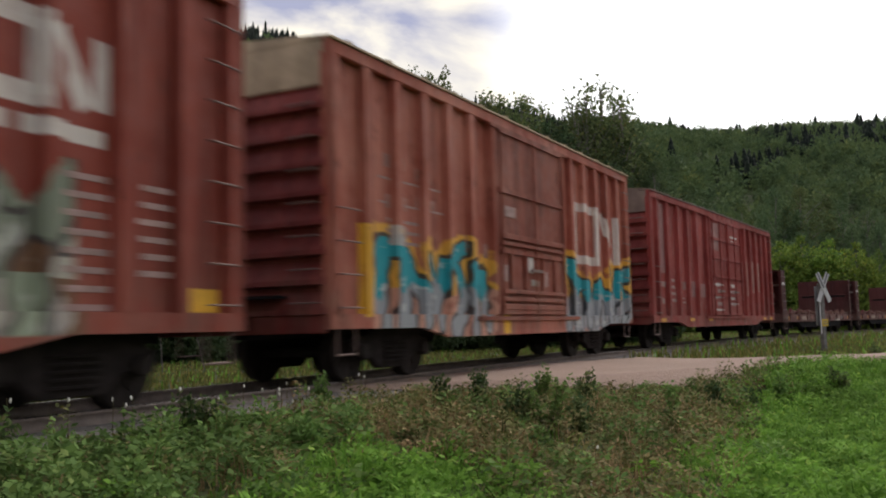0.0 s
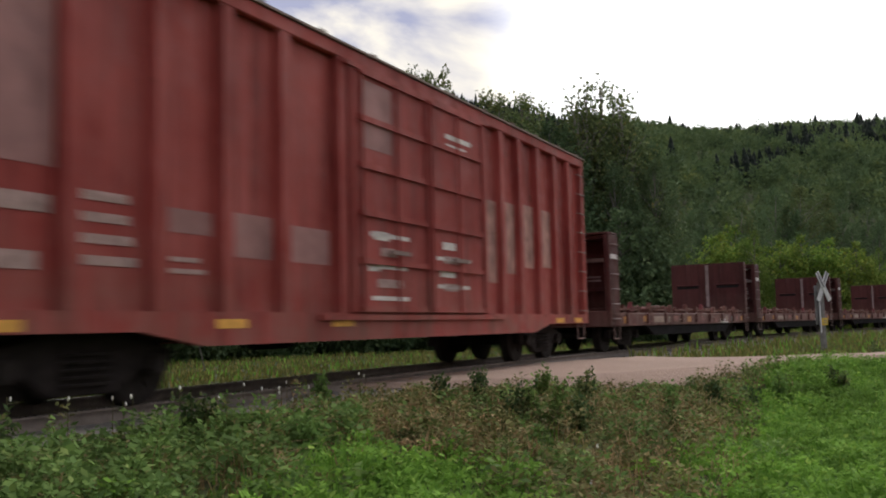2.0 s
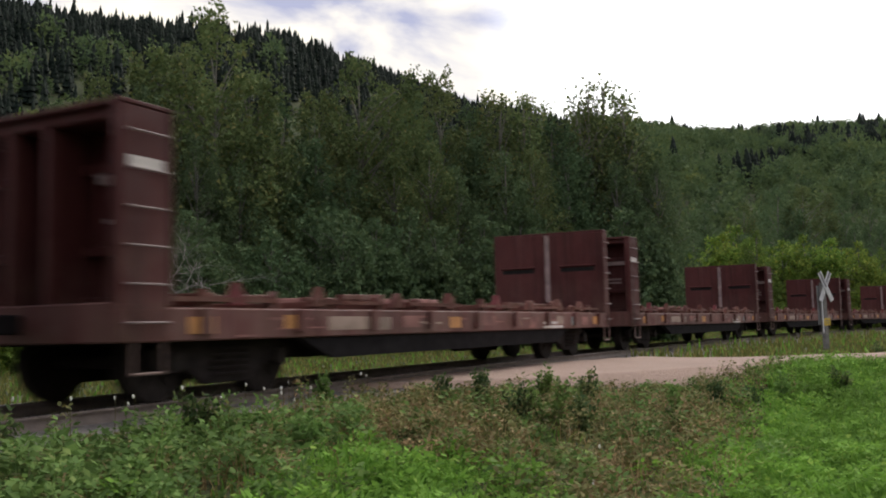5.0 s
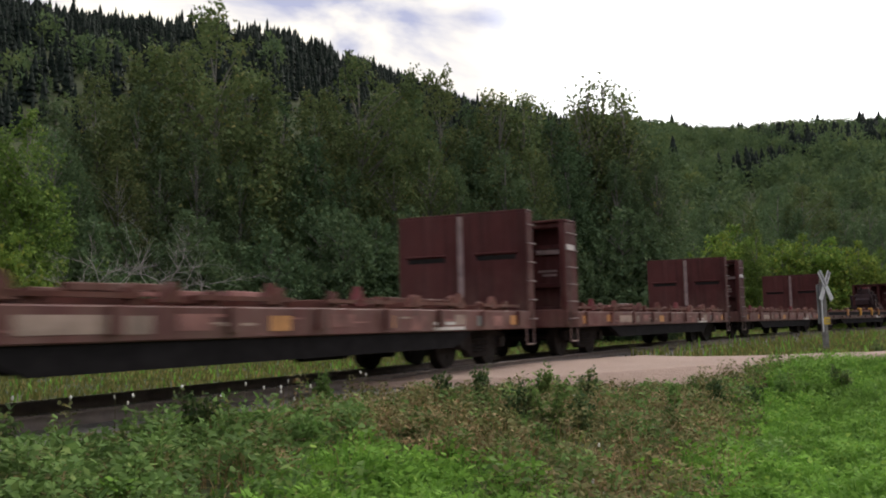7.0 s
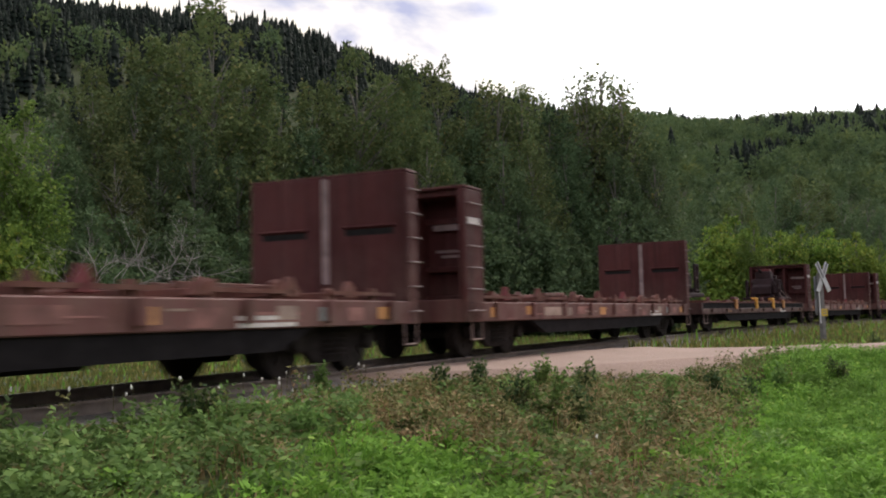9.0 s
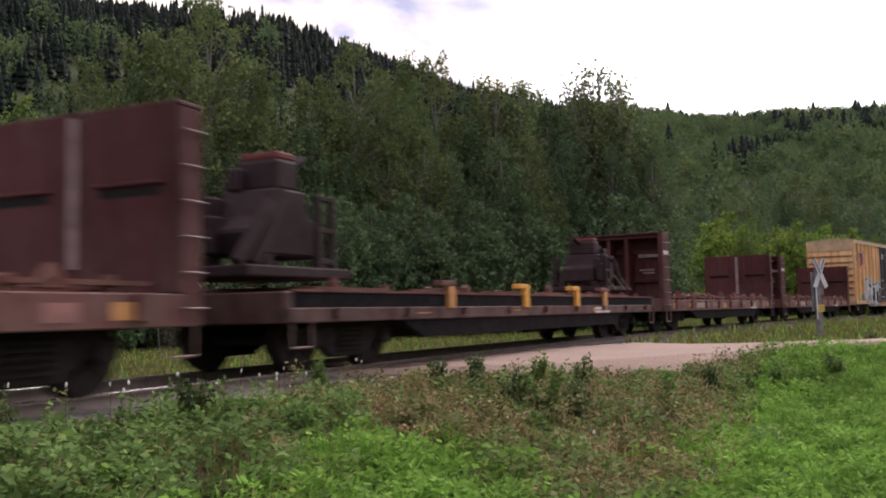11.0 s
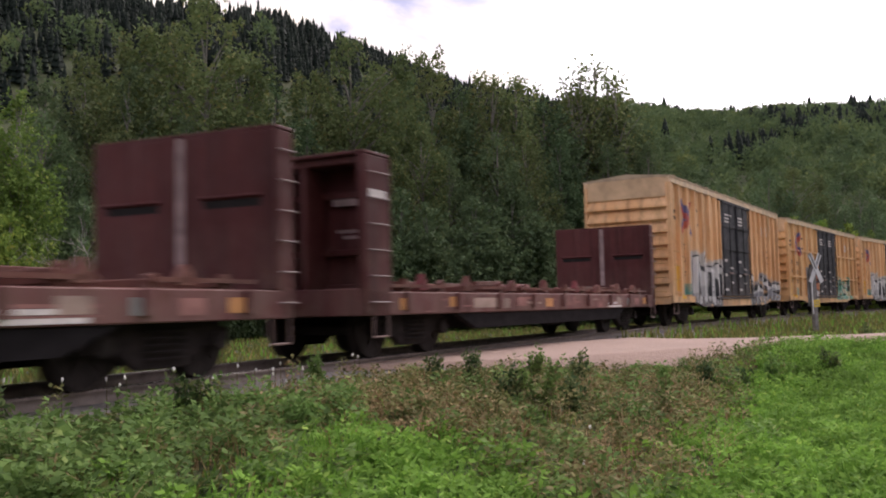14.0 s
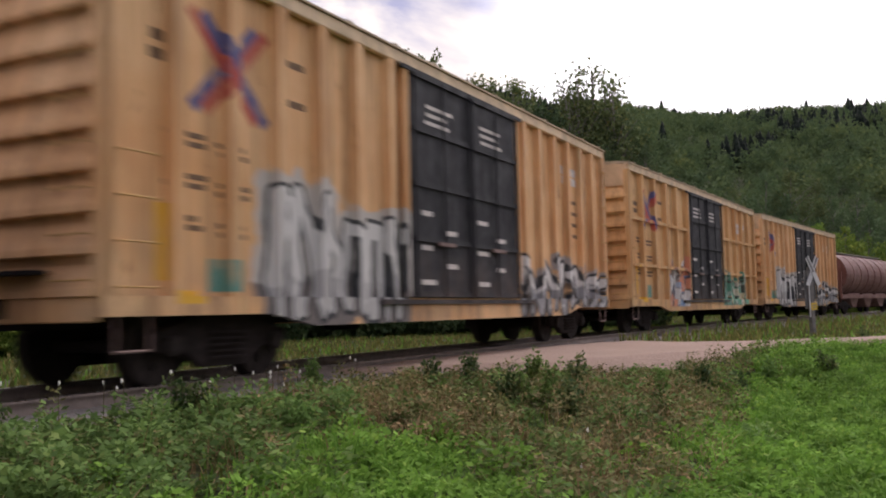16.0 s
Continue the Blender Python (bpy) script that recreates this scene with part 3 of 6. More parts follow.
def make_boxcar(name, label, long, eave, paint, end_paint, roof_mat, rng, ribs, door, sill=0.74, wide=2.84, dip=None, rib_deep=0.11, rail_bars=(), door_paint=None, top_paint=None, ladder_mat=None, high=True, gable_mat=None):
    """A boxcar. ribs: x of the side posts; door: (x0, x1, leaves, style)."""
    car = tagged(new(name), label, "boxcar", group="cars of the train")
    L, W = long / 2, wide / 2
    yb = W - rib_deep
    part("body", box(bmesh.new(), -L + 0.06, L - 0.06, -yb, yb, sill + 0.12, eave), paint, car, bevel=0.02)
    d0, d1 = door[0], door[1]
    for side in (-1, 1):
        ys = side * W
        # bottom sill, deeper between the trucks
        a, b = dip or (-L + 3.4, L - 3.4)
        low = sill - 0.16
        bm = prism(bmesh.new(), [(-L, sill), (a - 0.9, sill), (a, low), (b, low), (b + 0.9, sill), (L, sill), (L, sill + 0.20), (-L, sill + 0.20)], ys - side * 0.09, ys - side * 0.004)
        part("side_sill", bm, paint, car)
        part("top_chord", box(bmesh.new(), -L, L, min(ys, ys - side * 0.1), max(ys, ys - side * 0.1), eave - 0.17, eave + 0.02), top_paint or paint, car, bevel=0.015)
        for x in ribs:
            if d0 - 0.05 < x < d1 + 0.05:
                continue
            w = 0.12 if abs(abs(x) - L) > 0.3 else 0.17
            bm = prism(bmesh.new(), [(x - w, side * yb), (x - w * 0.72, ys), (x + w * 0.72, ys), (x + w, side * yb)], sill + 0.20, eave - 0.17, "z")
            part("side_rib", bm, paint, car)
        for z in rail_bars:
            part("side_rail", box(bmesh.new(), -L + 0.2, d0 - 0.05, min(ys, ys - side * 0.06), max(ys, ys - side * 0.06), z - 0.045, z + 0.045), paint, car)
            part("side_rail", box(bmesh.new(), d1 + 0.05, L - 0.2, min(ys, ys - side * 0.06), max(ys, ys - side * 0.06), z - 0.045, z + 0.045), paint, car)
        # door leaves
        n = door[2]
        dp = door_paint or paint
        for k in range(n):
            x0, x1 = d0 + (d1 - d0) * k / n + 0.015, d0 + (d1 - d0) * (k + 1) / n - 0.015
            yo = ys + side * 0.02
            leaf = part("door", box(bmesh.new(), x0, x1, min(yo - side * 0.09, yo), max(yo - side * 0.09, yo), sill + 0.2, eave - 0.2), dp, car, bevel=0.012)
            zs = np.linspace(sill + 0.25, eave - 0.25, door[3] + 1)
            for z in zs:
                part("door_bar", box(bmesh.new(), x0, x1, min(yo, yo + side * 0.045), max(yo, yo + side * 0.045), z - 0.04, z + 0.04), dp, leaf)
            for x in (x0 + 0.05, x1 - 0.05, (x0 + x1) / 2):
                part("lock_rod", rod(bmesh.new(), (x, yo + side * 0.05, sill + 0.22), (x, yo + side * 0.05, eave - 0.25), 0.022 if x != x0 else 0.03, 8), dp, leaf)
            part("door_handle", box(bmesh.new(), (x0 + x1) / 2 - 0.28, (x0 + x1) / 2 + 0.28, min(yo + side * 0.05, yo + side * 0.09), max(yo + side * 0.05, yo + side * 0.09), sill + 1.02, sill + 1.08), M_GRAB, leaf)
        for x in (d0 - 0.09, d1 + 0.09):
            part("door_post", box(bmesh.new(), x - 0.075, x + 0.075, min(ys - side * 0.085, ys + side * 0.03), max(ys - side * 0.085, ys + side * 0.03), sill + 0.2, eave - 0.17), paint, car, bevel=0.012)
        part("door_track", box(bmesh.new(), d0 - 0.9, d1 + 0.9, min(ys, ys + side * 0.05), max(ys, ys + side * 0.05), sill + 0.10, sill + 0.17), dp, car)
        part("door_track", box(bmesh.new(), d0 - 0.3, d1 + 0.3, min(ys, ys + side * 0.06), max(ys, ys + side * 0.06), eave - 0.24, eave - 0.18), dp, car)
        for e in (-1, 1):
            ladder(car, e * (L - 0.42), ys, sill + 0.28, (eave - 0.25) if (e > 0 or not high) else 2.6, 0.44, 0.48, ladder_mat or M_GRAB)
            bm = bmesh.new()
            for q in (-0.22, 0.22):
                rod(bm, (e * (L - 0.42) + q, ys - side * 0.05, sill + 0.02), (e * (L - 0.42) + q, ys - side * 0.05, sill - 0.34), 0.014, 6)
            rod(bm, (e * (L - 0.42) - 0.22, ys - side * 0.05, sill - 0.34), (e * (L - 0.42) + 0.22, ys - side * 0.05, sill - 0.34), 0.016, 6)
            part("step_iron", bm, M_GRAB, car)
    # ends: pressed corrugations
    for e in (-1, 1):
        xe = e * (L - 0.06)
        n = 8
        h = (eave - 0.62 - sill - 0.1) / n
        prof = []
        for k in range(n):
            z = sill + 0.1 + k * h
            prof += [(0.0, z), (0.0, z + 0.20 * h), (0.105, z + 0.25 * h), (0.095, z + 0.42 * h), (0.01, z + 0.92 * h)]
        prof += [(0.0, eave - 0.6)]
        out = [(xe + e * p, z) for p, z in prof] + [(xe - e * 0.05, eave - 0.6), (xe - e * 0.05, sill + 0.1)]
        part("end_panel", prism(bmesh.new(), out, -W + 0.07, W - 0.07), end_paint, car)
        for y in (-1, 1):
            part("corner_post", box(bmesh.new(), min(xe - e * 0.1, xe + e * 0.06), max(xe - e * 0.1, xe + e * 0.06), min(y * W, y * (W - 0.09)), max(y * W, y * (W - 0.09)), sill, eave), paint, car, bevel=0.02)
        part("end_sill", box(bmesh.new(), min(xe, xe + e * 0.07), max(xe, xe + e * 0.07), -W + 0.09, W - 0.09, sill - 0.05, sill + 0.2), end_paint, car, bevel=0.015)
        part("gable", prism(bmesh.new(), [(-W + 0.02, eave - 0.6), (W - 0.02, eave - 0.6), (W - 0.02, eave - 0.02), (0, eave + 0.13), (-W + 0.02, eave - 0.02)], xe - 0.05, xe + 0.05, "x"), gable_mat or roof_mat, car, "pale end cap under the roof")
        end_ladder(car, xe + e * 0.05, e, -W + 0.42, sill + 0.35, eave - 0.7, 0.44, 0.46, ladder_mat or M_GRAB)
        part("brake_platform", box(bmesh.new(), min(xe + e * 0.05, xe + e * 0.3), max(xe + e * 0.05, xe + e * 0.3), -0.7, 0.7, sill + 0.42, sill + 0.46), M_DARK, car)
        make_coupler(car, xe, e)
    # roof panels with seams
    part("roof", prism(bmesh.new(), [(-W - 0.03, eave + 0.02), (W + 0.03, eave + 0.02), (W + 0.03, eave + 0.05), (0, eave + 0.18), (-W - 0.03, eave + 0.05)], -L, L, "x"), roof_mat, car)
    for k in range(13):
        x = -L + 0.5 + k * (2 * L - 1.0) / 12
        part("roof_seam", prism(bmesh.new(), [(-W - 0.03, eave + 0.055), (0, eave + 0.185), (W + 0.03, eave + 0.055), (W + 0.03, eave + 0.085), (0, eave + 0.215), (-W - 0.03, eave + 0.085)], x - 0.04, x + 0.04, "x"), roof_mat, car)
    part("centre_sill", box(bmesh.new(), -L + 0.1, L - 0.1, -0.3, 0.3, 0.62, sill + 0.14), M_DARK, car)
    part("brake_cylinder", rod(bmesh.new(), (-1.6, 0.5, 0.62), (-0.8, 0.5, 0.62), 0.17, 12), M_DARK, car)
    for x in (-L + 2.15, L - 2.15):
        make_truck(car, x)
    return car


WHITE, GOLD = (0.66, 0.61, 0.56), (0.74, 0.42, 0.04)
BLUE, RED, TEAL = (0.07, 0.09, 0.24), (0.44, 0.08, 0.06), (0.07, 0.27, 0.24)


def emblem(x0, x1, z0, z1, w, lead=0.30, reach=1.0):
    """An emblem as plain painted strokes: a frame, a leaning bar and a post."""
    k = x1 - x0
    return ((x0, z1, x1, z1, w, WHITE), (x0, z0, x1, z0, w, WHITE), (x0 + w / 2, z0, x0 + w / 2, z1, w, WHITE), (x1 - w / 2, z0, x1 - w / 2, z1, w, WHITE),
            (x1 + lead * k, z1, x1 + (reach - 0.2) * k, z0, w * 1.2, WHITE), (x1 + reach * k, z0, x1 + reach * k, z1, w, WHITE))


def crossed(x, z, k):
    return ((x - k - 0.1, z - k, x + k - 0.1, z + k, 0.18, BLUE), (x - k + 0.1, z - k, x + k + 0.1, z + k, 0.18, RED),
            (x - k - 0.1, z + k, x + k - 0.1, z - k, 0.18, RED), (x - k + 0.1, z + k, x + k + 0.1, z - k, 0.18, BLUE))


Y_MARKS = crossed(-6.2, 3.53, 0.55) + ((-7.2, 0.93, -6.75, 0.93, 0.14, GOLD), (-7.32, 1.1, -7.32, 1.9, 0.15, GOLD), (-6.6, 1.17, -6.05, 1.17, 0.36, TEAL))
M_RED_ROOF = plain("weathered_roof_red", (0.20, 0.145, 0.12), 0.8, 0, 0.35, 2)
M_CAP = plain("dusty_yellow_cap", (0.60, 0.42, 0.25), 0.75, 0, 0.25, 2)
M_EDGE = plain("pale_eave", (0.66, 0.50, 0.33), 0.7, 0, 0.3, 3)
M_TAN_ROOF = plain("pale_roof_tan", (0.46, 0.36, 0.24), 0.75, 0, 0.3, 2)
TURQUOISE, SILVER, INK, AMBER, SALMON = (0.02, 0.33, 0.39), (0.33, 0.35, 0.37), (0.03, 0.035, 0.04), (0.74, 0.40, 0.06), (0.62, 0.33, 0.24)
SPRAY_B = ((tag_strokes(-5.6, -1.9, 0.72, 1.85, 5, 14), TURQUOISE, SILVER, 1.32, INK, AMBER, SALMON, 0.33, 0.135),
           (tag_strokes(1.95, 6.75, 0.75, 1.85, 6, 8), TURQUOISE, SILVER, 1.42, INK, AMBER, SILVER, 0.32, 0.14))
CHALK, GREY = (0.70, 0.69, 0.67), (0.30, 0.30, 0.31)
SPRAY_Y = ((tag_strokes(-5.55, -2.3, 0.72, 2.1, 6, 5), CHALK, (0.52, 0.51, 0.50), 1.15, INK, (0.50, 0.49, 0.47), (0.13, 0.13, 0.14), 0.30, 0.085),
           (tag_strokes(2.3, 8.0, 0.72, 1.55, 8, 6), CHALK, GREY, 1.2, INK, GREY, INK, 0.22, 0.10))
P_A = car_paint("brick_red_car_paint", (0.239, 0.044, 0.028), (0.318, 0.077, 0.053), tags=((-3.0, 5.5, 0.72, 2.3, ((0.30, 0.36, 0.26), (0.16, 0.09, 0.05), (0.42, 0.40, 0.34), (0.2, 0.24, 0.18)), 0.7, 1.2),), strokes=emblem(4.2, 5.12, 2.80, 3.48, 0.2, 0.08, 0.70) + ((6.9, 1.07, 7.5, 1.07, 0.25, GOLD), (-1.0, 0.88, 3.4, 0.88, 0.13, GOLD), (2.0, 2.54, 3.3, 2.54, 0.16, WHITE), (3.45, 2.54, 4.7, 2.54, 0.16, WHITE), (4.85, 2.54, 5.8, 2.54, 0.16, WHITE)))
P_B = car_paint("rusty_red_car_paint", (0.320, 0.078, 0.050), (0.480, 0.180, 0.126), sprayed=SPRAY_B, rusty=0.7, strokes=emblem(2.8, 4.3, 2.2, 3.4, 0.2) + ((-5.95, 0.9, -5.95, 2.2, 0.2, GOLD), (-1.25, 0.6, -1.25, 1.5, 0.3, GOLD), (-5.2, 2.1, -4.7, 2.1, 0.3, (0.45, 0.42, 0.40))))
P_C = car_paint("deep_red_car_paint", (0.255, 0.036, 0.030), (0.365, 0.076, 0.066), rusty=0.3)
# Ends of the red cars: same red, darkened to carry the ends' shade.
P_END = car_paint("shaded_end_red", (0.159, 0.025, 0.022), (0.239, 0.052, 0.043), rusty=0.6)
P_Y1 = car_paint("faded_yellow_car_paint", (0.696, 0.380, 0.172), (0.8, 0.505, 0.265), rust=(0.22, 0.10, 0.04), rusty=0.35,
                 sprayed=SPRAY_Y, strokes=Y_MARKS)
P_Y2 = car_paint("dull_yellow_car_paint", (0.624, 0.336, 0.139), (0.744, 0.464, 0.22), rust=(0.22, 0.10, 0.04), rusty=0.5,
                 tags=((-4.6, -2.3, 0.7, 2.0, ((0.70, 0.70, 0.70), (0.10, 0.25, 0.5), (0.65, 0.25, 0.15)), 0.45, 1.5), (2.2, 6.5, 0.7, 1.7, ((0.10, 0.40, 0.28), (0.5, 0.45, 0.3), (0.08, 0.3, 0.22)), 0.5, 1.5)), strokes=Y_MARKS)
P_BDOOR = car_paint("dark_rusty_door_paint", (0.225, 0.056, 0.036), (0.330, 0.115, 0.078), rusty=0.9)
P_DOOR = car_paint("black_door_paint", (0.022, 0.022, 0.027), (0.04, 0.04, 0.046), rust=(0.10, 0.06, 0.04), rusty=0.2)


def ribs_at(long, n):
    L = long / 2
    return [-L + 0.14 + k * (long - 0.28) / (n - 1) for k in range(n)]


def patch(car, x0, x1, z0, z1, y, material, name="paint_patch", label="painted patch"):
    return part(name, box(bmesh.new(), x0, x1, y - 0.004, y - 0.001, z0, z1), material, car, label)


def make_cars():
    rng = random.Random(21)
    cars = []
    # car A, only its rear seen
    y, door_y = -1.311, -1.441
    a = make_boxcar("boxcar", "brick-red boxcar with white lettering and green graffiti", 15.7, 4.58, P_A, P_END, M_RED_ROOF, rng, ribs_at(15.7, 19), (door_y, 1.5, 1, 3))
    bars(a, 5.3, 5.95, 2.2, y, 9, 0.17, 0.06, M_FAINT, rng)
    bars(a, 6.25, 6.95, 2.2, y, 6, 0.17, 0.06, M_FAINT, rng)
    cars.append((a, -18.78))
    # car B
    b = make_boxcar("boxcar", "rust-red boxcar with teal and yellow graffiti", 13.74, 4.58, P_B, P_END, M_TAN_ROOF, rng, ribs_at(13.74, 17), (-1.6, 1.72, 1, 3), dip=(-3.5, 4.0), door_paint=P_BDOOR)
    bars(b, -5.5, -3.0, 2.95, y, 2, 0.36, 0.035, M_FAINT, rng)
    bars(b, -5.3, -4.2, 2.35, y, 3, 0.16, 0.05, M_FAINT, rng)
    leaf = next(o for o in b.children if o.name.startswith("door") and o.data and o.data.materials[0] == P_BDOOR and len(o.children) and o.bound_box[0][1] < 0)
    for z, high in ((2.38, 0.05), (2.24, 0.03), (1.36, 0.035), (1.22, 0.035), (1.08, 0.05)):
        part("door_bar", box(bmesh.new(), -1.5, 1.62, -1.50, -1.44, z - high, z + high), P_BDOOR, leaf, bevel=0.008)
    for x0, x1 in ((-1.15, -1.05), (-0.45, -0.33), (0.42, 0.52), (1.1, 1.22)):
        part("door_post_bar", box(bmesh.new(), x0, x1, -1.49, -1.44, 1.42, 2.16), P_BDOOR, leaf, bevel=0.008)
    for x0, x1, z0, z1, m in ((-1.45, -1.22, 1.55, 1.85, M_FAINT), (-0.25, 0.0, 1.75, 2.05, M_WHITE), (0.6, 0.75, 1.5, 1.8, M_FAINT), (-1.3, -0.8, 2.75, 2.95, M_FAINT), (-0.1, 0.25, 1.5, 1.62, M_GALV)):
        part("door_placard", box(bmesh.new(), x0, x1, -1.452, -1.443, z0, z1), m, leaf, "weathered pale placard")
    for x0, x1, z0, z1 in ((-5.35, -4.75, 3.1, 3.3), (-4.4, -3.9, 3.0, 3.2), (-5.3, -4.7, 2.5, 2.7), (-4.4, -3.8, 2.6, 2.75), (-5.2, -4.75, 2.0, 2.2), (-2.7, -2.2, 2.0, 2.3), (-2.0, -1.75, 1.95, 2.2)):
        patch(b, x0, x1, z0, z1, y, M_CHALKY)
    cars.append((b, -2.26))
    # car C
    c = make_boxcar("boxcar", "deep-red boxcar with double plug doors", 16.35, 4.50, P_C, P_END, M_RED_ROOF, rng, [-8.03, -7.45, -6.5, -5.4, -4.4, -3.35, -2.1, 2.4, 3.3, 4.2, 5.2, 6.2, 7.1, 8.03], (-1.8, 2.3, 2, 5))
    for x0, x1, z0, z1 in ((-7.34, -6.61, 2.2, 4.25), (-1.70, -0.85, 3.2, 4.15)):
        patch(c, x0, x1, z0, z1, y if x0 < -3 else door_y, PATCH)
    for x0, x1, z0, z1 in ((2.51, 3.19, 1.5, 3.0), (3.41, 4.09, 1.7, 3.05), (4.31, 5.09, 1.85, 3.1), (5.31, 6.09, 1.9, 3.1)):
        patch(c, x0, x1, z0, z1, y, M_CHALKY)
    for x0, x1, z0, z1 in ((-5.25, -4.55, 1.75, 2.0), (-4.2, -3.5, 1.55, 2.05), (-3.2, -2.3, 1.55, 2.0)):
        patch(c, x0, x1, z0, z1, y, PATCH)
    bars(c, -7.33, -6.62, 1.95, y - 0.004, 2, 0.5, 0.16, M_FAINT, rng)
    bars(c, -6.35, -5.6, 2.05, y - 0.004, 4, 0.2, 0.09, M_FAINT, rng)
    bars(c, -5.25, -4.6, 1.5, y - 0.004, 2, 0.12, 0.05, M_FAINT, rng)
    for k in range(2):
        for r in range(4):
            x0 = -1.45 + 2.1 * k + rng.uniform(-0.1, 0.25)
            patch(c, x0, x0 + rng.uniform(0.25, 0.7), 1.95 - 0.22 * r, 2.07 - 0.22 * r, door_y, M_FAINT if r % 2 else M_WHITE, "stencil", "worn white stencil")
    bars(c, 0.9, 1.9, 3.85, door_y, 2, 0.16, 0.08, M_WHITE, rng)
    for q in range(5):
        bars(c, -1.5 + 2.0 * (q % 2), -0.2 + 2.0 * (q % 2) , 2.05 - 0.22 * q, door_y, 1, 0.2, 0.06, M_WHITE, rng)
    for x in (-7.5, -4.6, -2.4, 6.0, 7.2):
        patch(c, x, x + 0.5, 0.76, 0.86, -1.417, M_YELLOW)
    cars.append((c, 14.88))
    # yellow boxcars
    y = -1.301
    for n, s0 in enumerate((171.44, 189.82, 207.65)):
        p = P_Y1 if n != 1 else P_Y2
        q = make_boxcar("boxcar", "faded yellow boxcar with black double doors and %s graffiti" % ("black and white", "green and blue", "pale scribbled")[n],
                        16.35, 4.66, p, p, M_TAN_ROOF, rng, ribs_at(16.35, 19 if n != 1 else 15), (-2.2, 2.07, 2, 4), dip=(-4.7, 4.9),
                        rail_bars=(1.9, 3.2) if n == 1 else (), door_paint=P_DOOR, rib_deep=0.12, gable_mat=M_CAP, top_paint=M_EDGE, ladder_mat=plain("yellow_grab", (0.5, 0.30, 0.1), 0.6))
        bars(q, -7.5, -7.0, 3.7, y, 2, 0.2, 0.12, M_BLACK, rng)
        bars(q, -5.2, -4.7, 3.9, y, 2, 0.5, 0.09, M_BLACK, rng)
        for k in range(3):
            bars(q, -7.3, -6.6, 2.7 - 0.45 * k, y, 2, 0.10, 0.06, M_BLACK, rng)
            bars(q, -6.45, -5.85, 2.65 - 0.45 * k, y, 2, 0.10, 0.06, M_BLACK, rng)
        bars(q, 5.1, 6.7, 3.95, y, 2, 0.22, 0.18, M_WHITE, rng)
        bars(q, 5.6, 6.5, 3.2, y, 4, 0.26, 0.08, M_BLACK, rng)
        for k in (0, 1):
            bars(q, -1.7 + 2.1 * k, -0.7 + 2.1 * k, 4.0, door_y, 3, 0.13, 0.06, M_WHITE, rng)
            for r in range(5):
                bars(q, -1.9 + 2.1 * k + 0.8 * (r % 2), -1.4 + 2.1 * k + 0.8 * (r % 2), 2.3 - 0.27 * r, door_y, 1, 0.1, 0.08, M_WHITE, rng)
        cars.append((q, s0))
    return cars


PATCH = plain("repaint_pink", (0.30, 0.145, 0.135), 0.7, 0, 0.3, 2)
P_FLAT = car_paint("flatcar_red_paint", (0.112, 0.037, 0.036), (0.180, 0.078, 0.071), rusty=0.7)
P_LOW = car_paint("low_flatcar_brown_paint", (0.060, 0.024, 0.024), (0.085, 0.038, 0.038), rusty=0.5)
P_HEAD = car_paint("bulkhead_maroon_paint", (0.074, 0.020, 0.019), (0.098, 0.031, 0.029), rusty=0.3)
P_DECK = car_paint("worn_deck_red", (0.095, 0.026, 0.020), (0.165, 0.062, 0.046), rusty=0.7)
M_SLOT = plain("slot_shadow_black", (0.012, 0.010, 0.010), 0.9)


